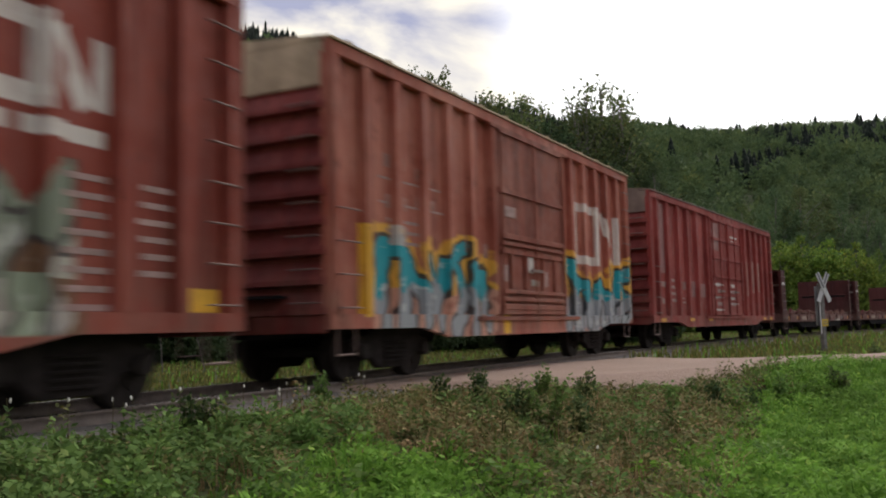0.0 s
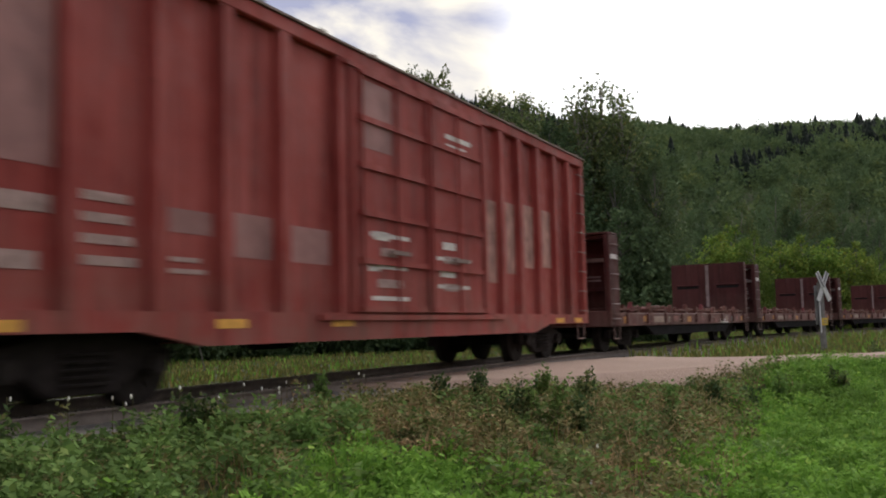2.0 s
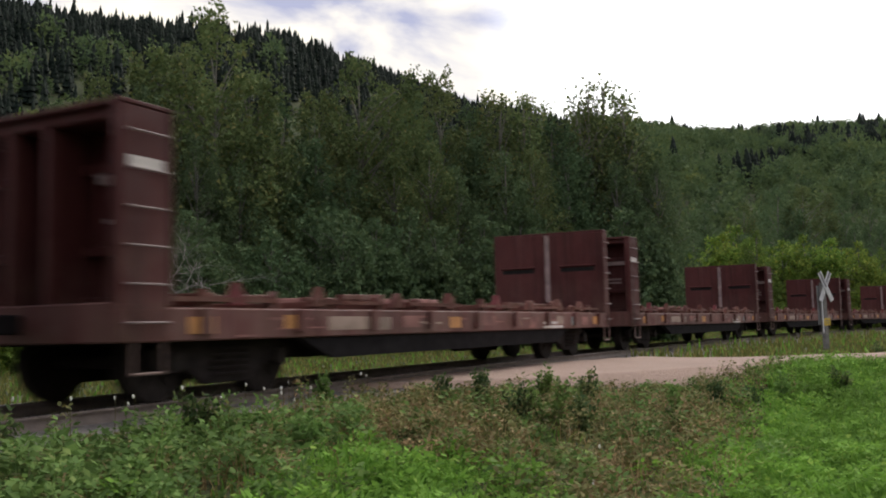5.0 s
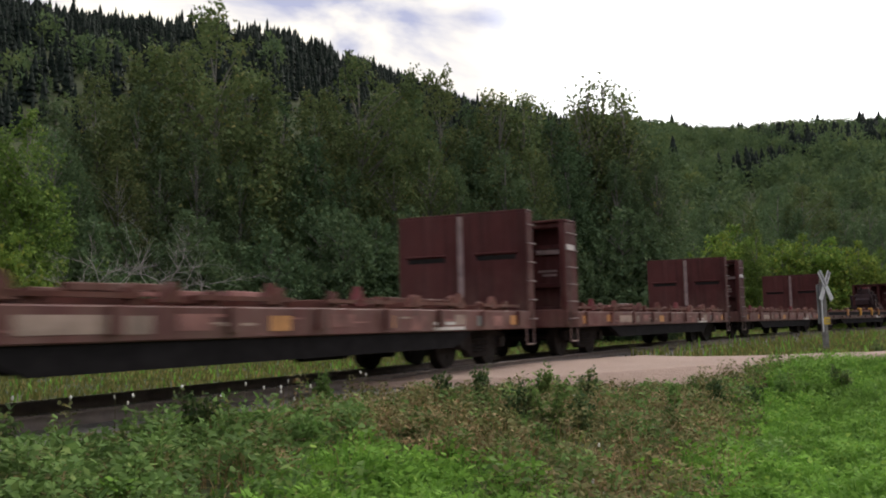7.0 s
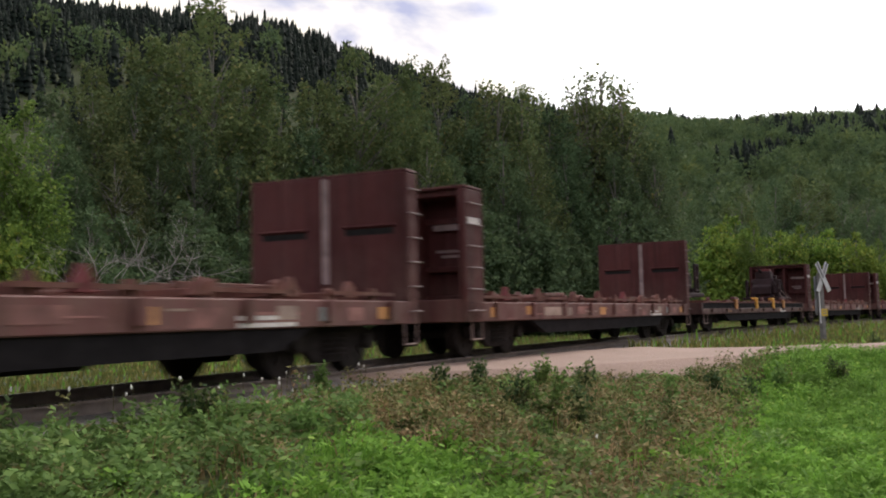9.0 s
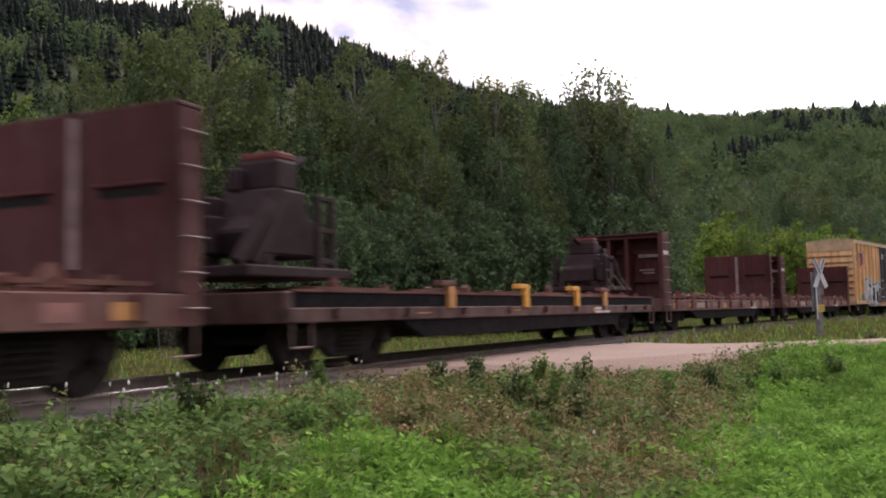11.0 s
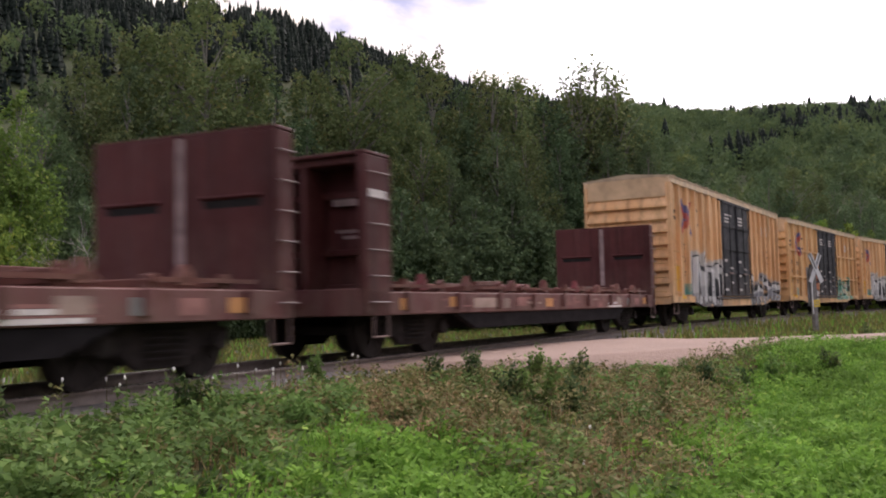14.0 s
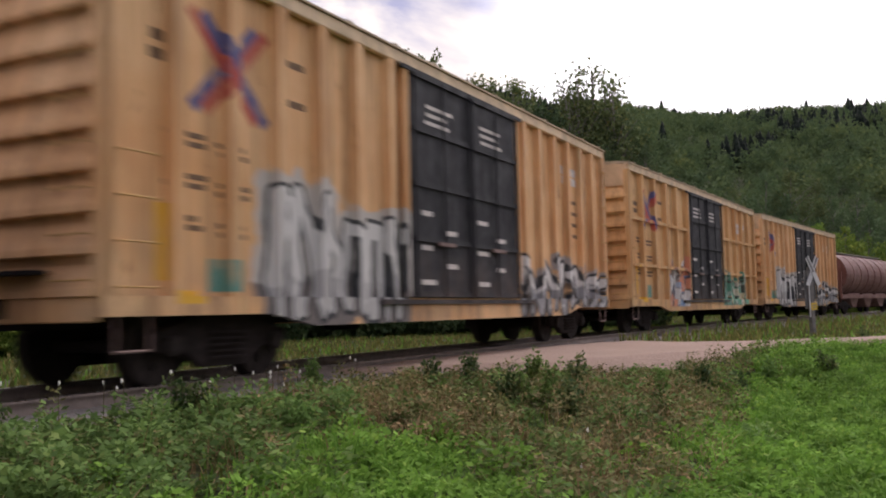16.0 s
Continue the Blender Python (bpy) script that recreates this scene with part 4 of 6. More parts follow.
def make_flatcar(rng, label, heads=True, paint=None, deck_bottom=0.64, deck=1.03, half=7.72, sill_top=0.98):
    """A bulkhead flat: fish-bellied centre sill, side sills with stake pockets, cross bearers, two bulkheads."""
    car = tagged(new("bulkhead_flatcar" if heads else "flatcar"), label, "flatcar", group="cars of the train")
    paint = paint or P_FLAT
    L, W, top = half, 1.42, 2.94
    part("deck", box(bmesh.new(), -L + 0.1, L - 0.1, -W + 0.1, W - 0.1, deck - 0.12, deck - 0.04), P_DECK, car)
    part("centre_sill", prism(bmesh.new(), [(-L + 0.1, 0.62), (-L + 3.2, 0.62), (-L + 4.1, 0.36), (L - 4.1, 0.36), (L - 3.2, 0.62), (L - 0.1, 0.62), (L - 0.1, deck - 0.13), (-L + 0.1, deck - 0.13)], -0.55, 0.55), M_DARK, car)
    part("air_tank", rod(bmesh.new(), (0.6, -0.75, 0.46), (1.7, -0.75, 0.46), 0.17, 14), M_DARK, car)
    for side in (-1, 1):
        ys = side * W
        part("side_sill", box(bmesh.new(), -L, L, min(ys, ys - side * 0.12), max(ys, ys - side * 0.12), deck_bottom, sill_top), paint, car, bevel=0.015)
        part("lower_flange", prism(bmesh.new(), [(-L + 2.9, deck_bottom - 0.005), (-L + 3.6, 0.37), (L - 3.6, 0.37), (L - 2.9, deck_bottom - 0.005)], ys - side * 0.16, ys - side * 0.05), M_DARK, car)
        for k in range(9):
            x = -L + 1.15 + k * (2 * L - 2.1) / 8
            part("stake_pocket", box(bmesh.new(), x - 0.07, x + 0.07, min(ys, ys + side * 0.07), max(ys, ys + side * 0.07), sill_top - 0.27 + (0.98 - sill_top), sill_top - 0.01), paint, car)
        for k in range(6):
            x = -L + 1.6 + k * 2.45
            part("rub_rail", box(bmesh.new(), x - 0.85, x + 0.85, min(ys - side * 0.05, ys - side * 0.16), max(ys - side * 0.05, ys - side * 0.16), deck + 0.02, deck + 0.07), P_DECK, car)
    for k in range(12):
        x = -L + 1.3 + k * (2 * L - 2.5) / 11
        h = 0.055 if k % 3 else 0.10
        tilt = Matrix.Translation((x, 0, deck)) @ Matrix.Rotation(rng.uniform(-0.03, 0.03), 4, "X") @ Matrix.Rotation(rng.uniform(-0.05, 0.05), 4, "Z")
        part("bearer", box(bmesh.new(), -0.11, 0.11, -W + 0.12, W - 0.12, -0.045, h), P_DECK, car, bevel=0.012, at=tilt)
        for y in (-W + 0.16, W - 0.16):
            part("stop_lug", prism(bmesh.new(), [(x - 0.10, deck - 0.04), (x + 0.10, deck - 0.04), (x + 0.04, deck + h + rng.uniform(0.03, 0.15)), (x - 0.05, deck + h + rng.uniform(0.02, 0.08))], y - 0.05, y + 0.05), P_DECK, car)
    y = -W - 0.001
    pale, orange = M_PALE, M_ORANGE
    marks = ((-4.3, -3.3, pale), (-3.15, -2.75, pale), (-2.4, -1.9, M_RUST), (-5.2, -4.9, orange), (-0.9, -0.5, orange), (0.3, 0.9, M_RUST), (1.7, 2.0, orange), (2.5, 3.0, M_RUST),
             (4.0, 4.4, pale), (4.9, 5.15, M_PLATE), (5.6, 6.0, M_RUST), (6.4, 6.7, orange), (-6.8, -6.4, orange)) if heads else ((-5.2, -4.8, orange), (-1.6, -1.2, orange), (3.1, 3.4, orange), (5.6, 5.85, orange), (7.0, 7.25, orange))
    for x0, x1, m in marks:
        lift = rng.uniform(0.0, 0.05)
        part("side_marking", box(bmesh.new(), x0, x1, y - 0.005, y, deck_bottom + 0.06 + lift, sill_top - 0.10 + lift * 0.6), m, car, "worn painted marking")
    if heads:
        for k in range(15):
            x0 = rng.uniform(-L + 0.9, L - 2.2)
            z0 = rng.uniform(deck_bottom + 0.02, sill_top - 0.06)
            part("scraped_streak", box(bmesh.new(), x0, x0 + rng.uniform(0.25, 1.1), y - 0.003, y, z0, z0 + rng.uniform(0.015, 0.04)), rng.choice((M_RUST, pale, M_RUST)), car, "scraped streak in the paint")
        # loose dunnage, chain binders and winches along the deck's edge
        for k in range(11):
            x0 = rng.uniform(-L + 1.2, L - 2.8)
            at = Matrix.Translation((x0, rng.uniform(-1.15, 0.6), deck + 0.12)) @ Matrix.Rotation(rng.uniform(-0.25, 0.25), 4, "Z") @ Matrix.Rotation(rng.uniform(-0.05, 0.05), 4, "Y")
            part("dunnage", box(bmesh.new(), 0.0, rng.uniform(0.9, 2.0), -0.06, 0.06, -0.03, 0.05), P_DECK if k % 3 else M_RUST, car, "rust-stained timber on the deck", 0.01, at)
        for k in range(8):
            x = -L + 1.7 + k * 1.72 + rng.uniform(-0.3, 0.3)
            bm = prism(bmesh.new(), [(x - 0.16, deck - 0.02), (x + 0.15, deck - 0.02), (x + 0.11, deck + 0.12), (x + 0.02, deck + rng.uniform(0.17, 0.27)), (x - 0.06, deck + 0.13)], -W + 0.05, -W + 0.17)
            part("winch", bm, P_DECK if k % 4 else M_REDBIT, car, "rusty chain winch on the deck edge", 0.012)
    bars(car, 3.2, 4.4, deck_bottom + 0.15, y, 2, 0.08, 0.05, M_WHITE, rng)
    for e in (-1, 1):
        part("end_beam", box(bmesh.new(), min(e * L, e * (L - 0.2)), max(e * L, e * (L - 0.2)), -W, W, deck_bottom, deck), paint, car, bevel=0.015)
        make_coupler(car, e * L, e)
        bm = bmesh.new()
        for q in (-0.2, 0.2):
            rod(bm, (e * (L - 0.35) + q, -W - 0.02, deck_bottom), (e * (L - 0.35) + q, -W - 0.02, deck_bottom - 0.3), 0.014, 6)
        rod(bm, (e * (L - 0.35) - 0.2, -W - 0.02, deck_bottom - 0.3), (e * (L - 0.35) + 0.2, -W - 0.02, deck_bottom - 0.3), 0.016, 6)
        part("step_iron", bm, M_GRAB, car)
    if heads:
        for e in (-1, 1):
            # inner sheet at |x| = xi, framework from there to the car's end
            xi, xo = L - 0.34 if e > 0 else L - 0.66, L
            head = new("bulkhead")
            head.parent = car
            def span(a, b):
                return (min(e * a, e * b), max(e * a, e * b))
            part("sheet", box(bmesh.new(), *span(xi - 0.05, xi), -W, W, deck - 0.04, top), P_HEAD, head, bevel=0.012)
            for y in (-W + 0.07, W - 0.07):
                part("side_post", box(bmesh.new(), *span(xi + 0.002, xo), y - 0.07, y + 0.07, deck_bottom, top), P_HEAD, head, bevel=0.02)
            for y in (-0.28, 0.28) if e < 0 else (-0.45, 0.45):
                part("inner_post", box(bmesh.new(), *span(xi + 0.002, xo - 0.1), y - 0.05, y + 0.05, deck, top - 0.1), P_HEAD, head, bevel=0.01)
            for z in (deck + 0.03, deck + 0.55, top - 0.5, top - 0.06):
                part("cross_bar", box(bmesh.new(), *span(xi + 0.002, xi + 0.12 if z < top - 0.1 else xo - 0.1), -W + 0.15, W - 0.15, z - 0.05, z + 0.05), P_HEAD, head, bevel=0.01)
            part("cap", box(bmesh.new(), *span(xi - 0.04, xo), -W, W, top + 0.001, top + 0.05), P_HEAD, head, bevel=0.01)
            # inner face: centre strip and two long slots, their shadow put in as black plates
            f = xi - 0.05
            part("centre_strip", box(bmesh.new(), *span(f - 0.012, f - 0.001), -0.06, 0.06, deck + 0.25, top - 0.01), M_STRIP, head, "pale worn strip")
            for y in (-0.78, 0.78):
                part("slot", box(bmesh.new(), *span(f - 0.004, f - 0.001), y - 0.42, y + 0.42, deck + 0.98, deck + 1.08), M_SLOT, head, "dark slot")
                part("slot_lip", prism(bmesh.new(), [(e * f, deck + 1.08), (e * (f - 0.05), deck + 1.11), (e * f, deck + 1.14)], y - 0.45, y + 0.45), P_HEAD, head)
            ladder(head, e * (xi + xo) / 2, -W, deck - 0.2, top - 0.15, 0.37, abs(xo - xi) * 0.75 if e < 0 else 0.3, M_RUNG)
            if e < 0:
                part("reflector", box(bmesh.new(), *span(xi + 0.1, xo - 0.1), -W - 0.008, -W - 0.002, top - 0.62, top - 0.5), M_WHITE, head, "white reflective bar")
                part("tarp_pocket", box(bmesh.new(), *span(xi + 0.05, xi + 0.1), -1.2, -0.5, top - 0.66, top - 0.56), M_STRIP, head, "pale plate")
                bars_on_end(head, -xi - 0.003, -0.95, -0.5, deck + 0.85, 2, rng)
    for x in (-L + 1.95, L - 1.95):
        make_truck(car, x)
    return car


def bars_on_end(parent, x, y0, y1, z, rows, rng):
    for r in range(rows):
        part("end_marking", box(bmesh.new(), x - 0.004, x, y0, y1 - 0.1 * r, z - 0.09 * r, z - 0.09 * r + 0.05), M_STRIP, parent, "worn pale marking")


M_RUST = plain("scraped_pink_rust", (0.24, 0.112, 0.098), 0.8, 0, 0.45, 3)
M_REDBIT = plain("bright_red_steel", (0.14, 0.028, 0.030), 0.7, 0, 0.3, 6)
M_PALE = plain("worn_pale_stencil", (0.31, 0.225, 0.185), 0.75, 0, 0.5, 3)
M_ORANGE = plain("worn_orange_patch", (0.50, 0.24, 0.09), 0.75, 0, 0.3, 5)
M_PLATE = plain("grey_plate", (0.25, 0.27, 0.26), 0.6, 0, 0.2, 5)
M_STRIP = plain("scuffed_strip", (0.27, 0.20, 0.19), 0.7, 0, 0.3, 5)
M_RUNG = plain("pale_rung", (0.25, 0.19, 0.185), 0.6, 0, 0.2, 9)
M_MACHINE = plain("rusty_machine_steel", (0.030, 0.016, 0.017), 0.85, 0.0, 0.4, 3)


def make_load(k, tall):
    """A dark steel machine frame lashed to the flat: body, cab block, legs and a leaning jib."""
    load = tagged(new("machine_frame"), "dark rusty steel machine frame lashed on the flatcar", "machinery")
    part("skid", box(bmesh.new(), -1.35, 1.35, -0.95, 0.95, 0.0, 0.14), M_MACHINE, load, bevel=0.02)
    part("body", prism(bmesh.new(), [(-1.25, 0.30), (0.55, 0.30), (0.7, 0.62), (0.3, 0.80), (0.1, 1.2), (-0.7, 1.2), (-0.85, 0.85), (-1.25, 0.72)], -0.5, 0.5), M_MACHINE, load, bevel=0.04)
    part("hood", box(bmesh.new(), -0.68, -0.08, -0.4, 0.4, 1.19, 1.62), M_MACHINE, load, "dull red hood", 0.05)
    part("exhaust", box(bmesh.new(), -0.02, 0.16, -0.4, -0.16, 1.19, 1.5), M_MACHINE, load, bevel=0.03)
    for a, b in (((0.5, 0.95), (1.3, 0.16)), ((0.2, 1.1), (0.95, 0.16))):
        for y in (-0.7, 0.7):
            part("brace", rod(bmesh.new(), (a[0], y, a[1]), (b[0], y, b[1]), 0.10, 8), M_MACHINE, load)
    for x in (-1.1, 0.4):
        for y in (-0.5, 0.5):
            part("leg", box(bmesh.new(), x - 0.1, x + 0.1, y - 0.1, y + 0.1, 0.142, 0.31), M_MACHINE, load)
    for x, y, h in ((-0.5, -0.55, 0.85), (0.1, -0.62, 0.6), (0.62, -0.2, 0.5), (-1.05, -0.62, 0.55), (-0.15, -0.5, 1.05), (-0.8, -0.48, 0.72), (0.35, -0.45, 0.78)):
        part("housing", box(bmesh.new(), x - 0.2, x + 0.2, y - 0.12, y + 0.02, 0.32, 0.32 + h), M_MACHINE, load, bevel=0.03)
    part("jib", rod(bmesh.new(), (-0.6, 0.1, 1.55), (-1.2, 0.1, 1.72), 0.07, 8), M_MACHINE, load)
    part("cowl", box(bmesh.new(), -0.62, -0.14, -0.36, 0.36, 1.625, 1.72), M_REDBIT, load, "dull red cowl", 0.02)
    if tall > 1:
        part("lamp_box", box(bmesh.new(), -0.98, -0.76, -0.42, -0.2, 1.26, 1.52), M_PLATE, load, "pale lamp box", 0.03)
    for y in (-0.8, 0.8):
        for x in (-1.0, -0.6):
            part("frame_post", box(bmesh.new(), x - 0.05, x + 0.05, y - 0.05, y + 0.05, 0.142, 1.05), M_MACHINE, load, bevel=0.01)
        for z in (0.2, 0.62, 1.05):
            part("frame_rail", box(bmesh.new(), -1.06, -0.54, y - 0.045, y + 0.045, z, z + 0.07), M_MACHINE, load, bevel=0.01)
    for x in (-1.0, 0.2, 0.9):
        part("chain_lash", rod(bmesh.new(), (x, -0.6, 0.75), (x + 0.25, -1.05, 0.02), 0.018, 6), M_GRAB, load)
    for o in load.children:
        o.data.transform(Matrix.Diagonal((k, 0.9, tall, 1)))
    return load


def make_flats():
    rng = random.Random(8)
    cars = []
    f = make_flatcar(rng, "empty maroon bulkhead flatcar with pale worn markings")
    starts = (24.72, 41.70, 58.95, 76.25, 93.45, 128.5, 145.75)
    for k, s0 in enumerate(starts):
        c = f if k == 0 else copy_thing(f, Matrix())
        cars.append((c, s0 + 7.72))
    g = make_flatcar(rng, "low flatcar carrying two dark machine frames", False, P_LOW, half=8.5, sill_top=0.83)
    # Dark panels stand in for the shade in the gap above the sill.
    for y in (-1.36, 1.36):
        part("inner_side", box(bmesh.new(), -8.28, 8.28, y - 0.03, y + 0.03, 0.78, 1.025), M_DARK, g, "dark panel painted as the shaded gap above the sill")
        part("top_rail", box(bmesh.new(), -8.28, 8.28, y - 0.055, y + 0.03, 1.03, 1.065), P_DECK, g)
    for x in (-0.93, 2.0, 4.0, -4.1):
        for y in (-1.46,):
            part("stake", box(bmesh.new(), x - 0.11, x + 0.11, y, y + 0.1, 0.80, 1.16), M_YELLOW if x in (-0.93, 2.0) else M_ORANGE, g, "painted steel stake", 0.01)
            part("stake_cap", box(bmesh.new(), x - 0.36, x + 0.12, y, y + 0.16, 1.163, 1.25), M_YELLOW if x in (-0.93, 2.0) else P_FLAT, g, "painted stake cap", 0.01)
    cars.append((g, 118.95))
    loads = [(make_load(0.74, 0.84), 118.95, 7.05, 0.0)]
    second = make_load(0.85, 1.05)
    loads.append((second, 118.95, -7.3, math.pi))
    return cars, loads


def make_hopper():
    """The brown round-sided covered hopper that ends the row of boxcars."""
    car = tagged(new("covered_hopper"), "brown round-sided covered hopper car", "hopper car", group="cars of the train")
    paint = car_paint("hopper_brown_paint", (0.16, 0.07, 0.06), (0.24, 0.13, 0.115), rusty=0.2)
    bm = bmesh.new()
    ring = [(1.5 * math.cos(a), 2.45 + 1.35 * math.sin(a)) for a in np.linspace(0, math.tau, 28, endpoint=False)]
    prism(bm, ring, -7.2, 7.2, "x")
    part("barrel", bm, paint, car, bevel=0.03)
    for x in np.linspace(-7.2, 7.2, 9):
        part("hoop", prism(bmesh.new(), [(1.53 * math.cos(a), 2.45 + 1.38 * math.sin(a)) for a in np.linspace(0, math.tau, 28, endpoint=False)], x - 0.03, x + 0.03, "x"), paint, car)
    part("roof_walk", box(bmesh.new(), -7.0, 7.0, -0.35, 0.35, 3.86, 3.9), M_GALV, car)
    for y in (-1.36, 1.36):
        part("side_sill", box(bmesh.new(), -8.0, 8.0, y - 0.05, y + 0.05, 0.95, 1.2), paint, car, bevel=0.01)
    part("centre_sill", box(bmesh.new(), -8.0, 8.0, -0.3, 0.3, 0.65, 1.1), M_DARK, car)
    for k in (-3.6, 0, 3.6):
        part("hopper_bay", prism(bmesh.new(), [(k - 1.5, 1.3), (k + 1.5, 1.3), (k + 0.4, 0.4), (k - 0.4, 0.4)], -1.0, 1.0), paint, car, bevel=0.02)
    for e in (-1, 1):
        make_coupler(car, e * 8.0, e)
        for y in (-1.3, 1.3):
            part("end_post", box(bmesh.new(), e * 7.85 - 0.06, e * 7.85 + 0.06, y - 0.06, y + 0.06, 1.0, 2.6), paint, car)
    for x in (-6.1, 6.1):
        make_truck(car, x)
    return car


TRAIN = make_cars()
_flats, LOADS = make_flats()
TRAIN += _flats
TRAIN.append((make_hopper(), 225.1))


# ---- woods and plants ----
def leaf_quads(P, D, N, ln, wd):
    """Pointed leaves: base, two shoulders, tip. Arrays of places, directions and normals."""
    D = D / np.linalg.norm(D, axis=1, keepdims=True)
    S = np.cross(D, N)
    S /= np.linalg.norm(S, axis=1, keepdims=True) + 1e-9
    ln, wd = np.asarray(ln)[:, None], np.asarray(wd)[:, None]
    mid = P + D * ln * 0.45
    V = np.stack([P, mid + S * wd / 2, P + D * ln, mid - S * wd / 2], 1)
    return V.reshape(-1, 3)


def leaf_tris(P, D, N, ln, wd):
    """Small far leaves: a broad base and a tip."""
    D = D / np.linalg.norm(D, axis=1, keepdims=True)
    S = np.cross(D, N)
    S /= np.linalg.norm(S, axis=1, keepdims=True) + 1e-9
    ln, wd = np.asarray(ln)[:, None], np.asarray(wd)[:, None]
    return np.stack([P + S * wd / 2, P + D * ln, P - S * wd / 2], 1).reshape(-1, 3)


def tris_of(V):
    return np.arange(len(V), dtype=np.int32).reshape(-1, 3)


def quads_of(V):
    return np.arange(len(V), dtype=np.int32).reshape(-1, 4)


M_BARK = plain("grey_aspen_bark", (0.17, 0.16, 0.14), 0.9, 0, 0.4, 4)
M_DEAD = plain("bleached_dead_wood", (0.32, 0.30, 0.275), 0.9, 0, 0.3, 6)
LEAF_DARK = leafage("aspen_leaves", (0.0, (0.078, 0.128, 0.062)), (0.5, (0.095, 0.150, 0.072)), (0.9, (0.118, 0.172, 0.078)), (1.0, (0.150, 0.19, 0.085)))
LEAF_OLIVE = leafage("turning_birch_leaves", (0.0, (0.100, 0.140, 0.056)), (0.5, (0.125, 0.164, 0.064)), (0.9, (0.160, 0.190, 0.072)), (1.0, (0.24, 0.215, 0.080)))
LEAF_WILLOW = leafage("young_willow_leaves", (0.0, (0.085, 0.145, 0.035)), (0.5, (0.125, 0.20, 0.044)), (0.88, (0.165, 0.245, 0.055)), (1.0, (0.24, 0.28, 0.065)))
LEAF_LIME = leafage("lime_willow_leaves", (0.0, (0.125, 0.20, 0.040)), (0.5, (0.185, 0.28, 0.052)), (0.85, (0.25, 0.34, 0.065)), (1.0, (0.38, 0.39, 0.075)))
LEAF_SPRUCE = leafage("spruce_needles", (0.0, (0.005, 0.010, 0.007)), (0.6, (0.009, 0.017, 0.011)), (1.0, (0.015, 0.024, 0.015)), through_light=0.02, drift=0.0)
LEAF_FAR = leafage("far_leaves", (0.0, (0.032, 0.060, 0.034)), (0.4, (0.085, 0.140, 0.064)), (0.75, (0.125, 0.180, 0.070)), (1.0, (0.18, 0.218, 0.074)), per_leaf=False)


def crown_points(rng, wide, low, n, open_top, stems):
    """Leaf sprays on rising boughs of several stems: a feathered, uneven crown with gaps."""
    B, A, size = [], [], []
    for k in range(stems):
        tall = 1.0 if k == 0 else rng.uniform(0.55, 0.93)
        a, off = rng.uniform(0, math.tau), (0.0 if k == 0 else wide * rng.uniform(0.30, 0.75))
        cx, cy = off * math.cos(a), off * math.sin(a)
        m = int(190 * tall)
        u = rng.uniform(0, 1, m) ** 0.85
        prof = np.minimum(1.0, (u + 0.10) / 0.30) * (1 - u) ** 0.62 + 0.05
        a = rng.uniform(0, math.tau, m)
        r = wide * (0.95 if k == 0 else 0.62) * prof * rng.uniform(0.15, 1.12, m)
        z = tall * (low + (0.985 - low) * u)
        B.append(np.stack([cx * (0.4 + 0.6 * z) + r * np.cos(a), cy * (0.4 + 0.6 * z) + r * np.sin(a), z], 1))
        out = rng.uniform(0.2, 0.9, m) * (1 - 0.6 * u)
        A.append(np.stack([np.cos(a) * out, np.sin(a) * out, rng.uniform(0.25, 1.0, m)], 1))
        size.append(rng.uniform(0.5, 1.3, m) * (0.062 - 0.034 * u) * (1 - 0.3 * open_top * u))
    B, A, size = np.concatenate(B), np.concatenate(A), np.concatenate(size)
    A /= np.linalg.norm(A, axis=1, keepdims=True)
    chance = size ** 1.6
    k = rng.choice(len(B), n, p=chance / chance.sum())
    g = rng.normal(0, 1, (n, 3))
    g /= np.linalg.norm(g, axis=1, keepdims=True)
    along = rng.uniform(-0.9, 1.5, n)
    slim = np.clip(1.05 - 0.45 * np.abs(along), 0.2, 1)
    P = B[k] + A[k] * (size[k] * along)[:, None] + g * (size[k] * slim * rng.uniform(0, 1, n) ** 0.5)[:, None] * 0.8
    P[:, 2] = np.clip(P[:, 2], 0.02, 1.04)
    return P, g, B


def make_tree(seed, leaves, n=25000, wide=0.26, low=0.08, leaf=0.0115, label="", open_top=0.4, stems=4):
    """A tree one metre tall, to be scaled: tapered trunks with limbs, and a crown of leaves."""
    rng = np.random.RandomState(seed)
    P, g, C = crown_points(rng, wide, low, n, open_top, stems)
    tree = tagged(new("tree"), label, "tree", group="trees behind the track")
    bm = bmesh.new()
    pts = [Vector((rng.uniform(-0.008, 0.008), rng.uniform(-0.008, 0.008), k)) for k in np.linspace(-0.03, 0.94, 7)]
    for i in range(6):
        rod(bm, pts[i], pts[i + 1], 0.011 * (1 - i / 6.6), 7, 0.011 * (1 - (i + 1) / 6.6))
    for c in C[::9]:
        base = Vector((0, 0, max(0.05, c[2] - 0.14)))
        mid = base.lerp(Vector(c), 0.5) + Vector((0, 0, 0.012))
        rod(bm, base, mid, 0.0034, 5, 0.0024)
        rod(bm, mid, Vector(c), 0.0024, 5, 0.0008)
    part("trunk", bm, M_BARK, tree, "slender grey trunk with limbs")
    D = g + rng.normal(0, 0.7, (n, 3)) + np.array([0, 0, -0.25])
    N = rng.normal(0, 1, (n, 3)) + np.array([0, 0, 0.8])
    s = leaf * rng.uniform(0.6, 1.35, n)
    V = leaf_tris(P, D, N, s, s * 0.85)
    me = sheet("crown", V, tris_of(V), [leaves], False)
    crown = new("crown", me)
    crown.parent = tree
    return tree


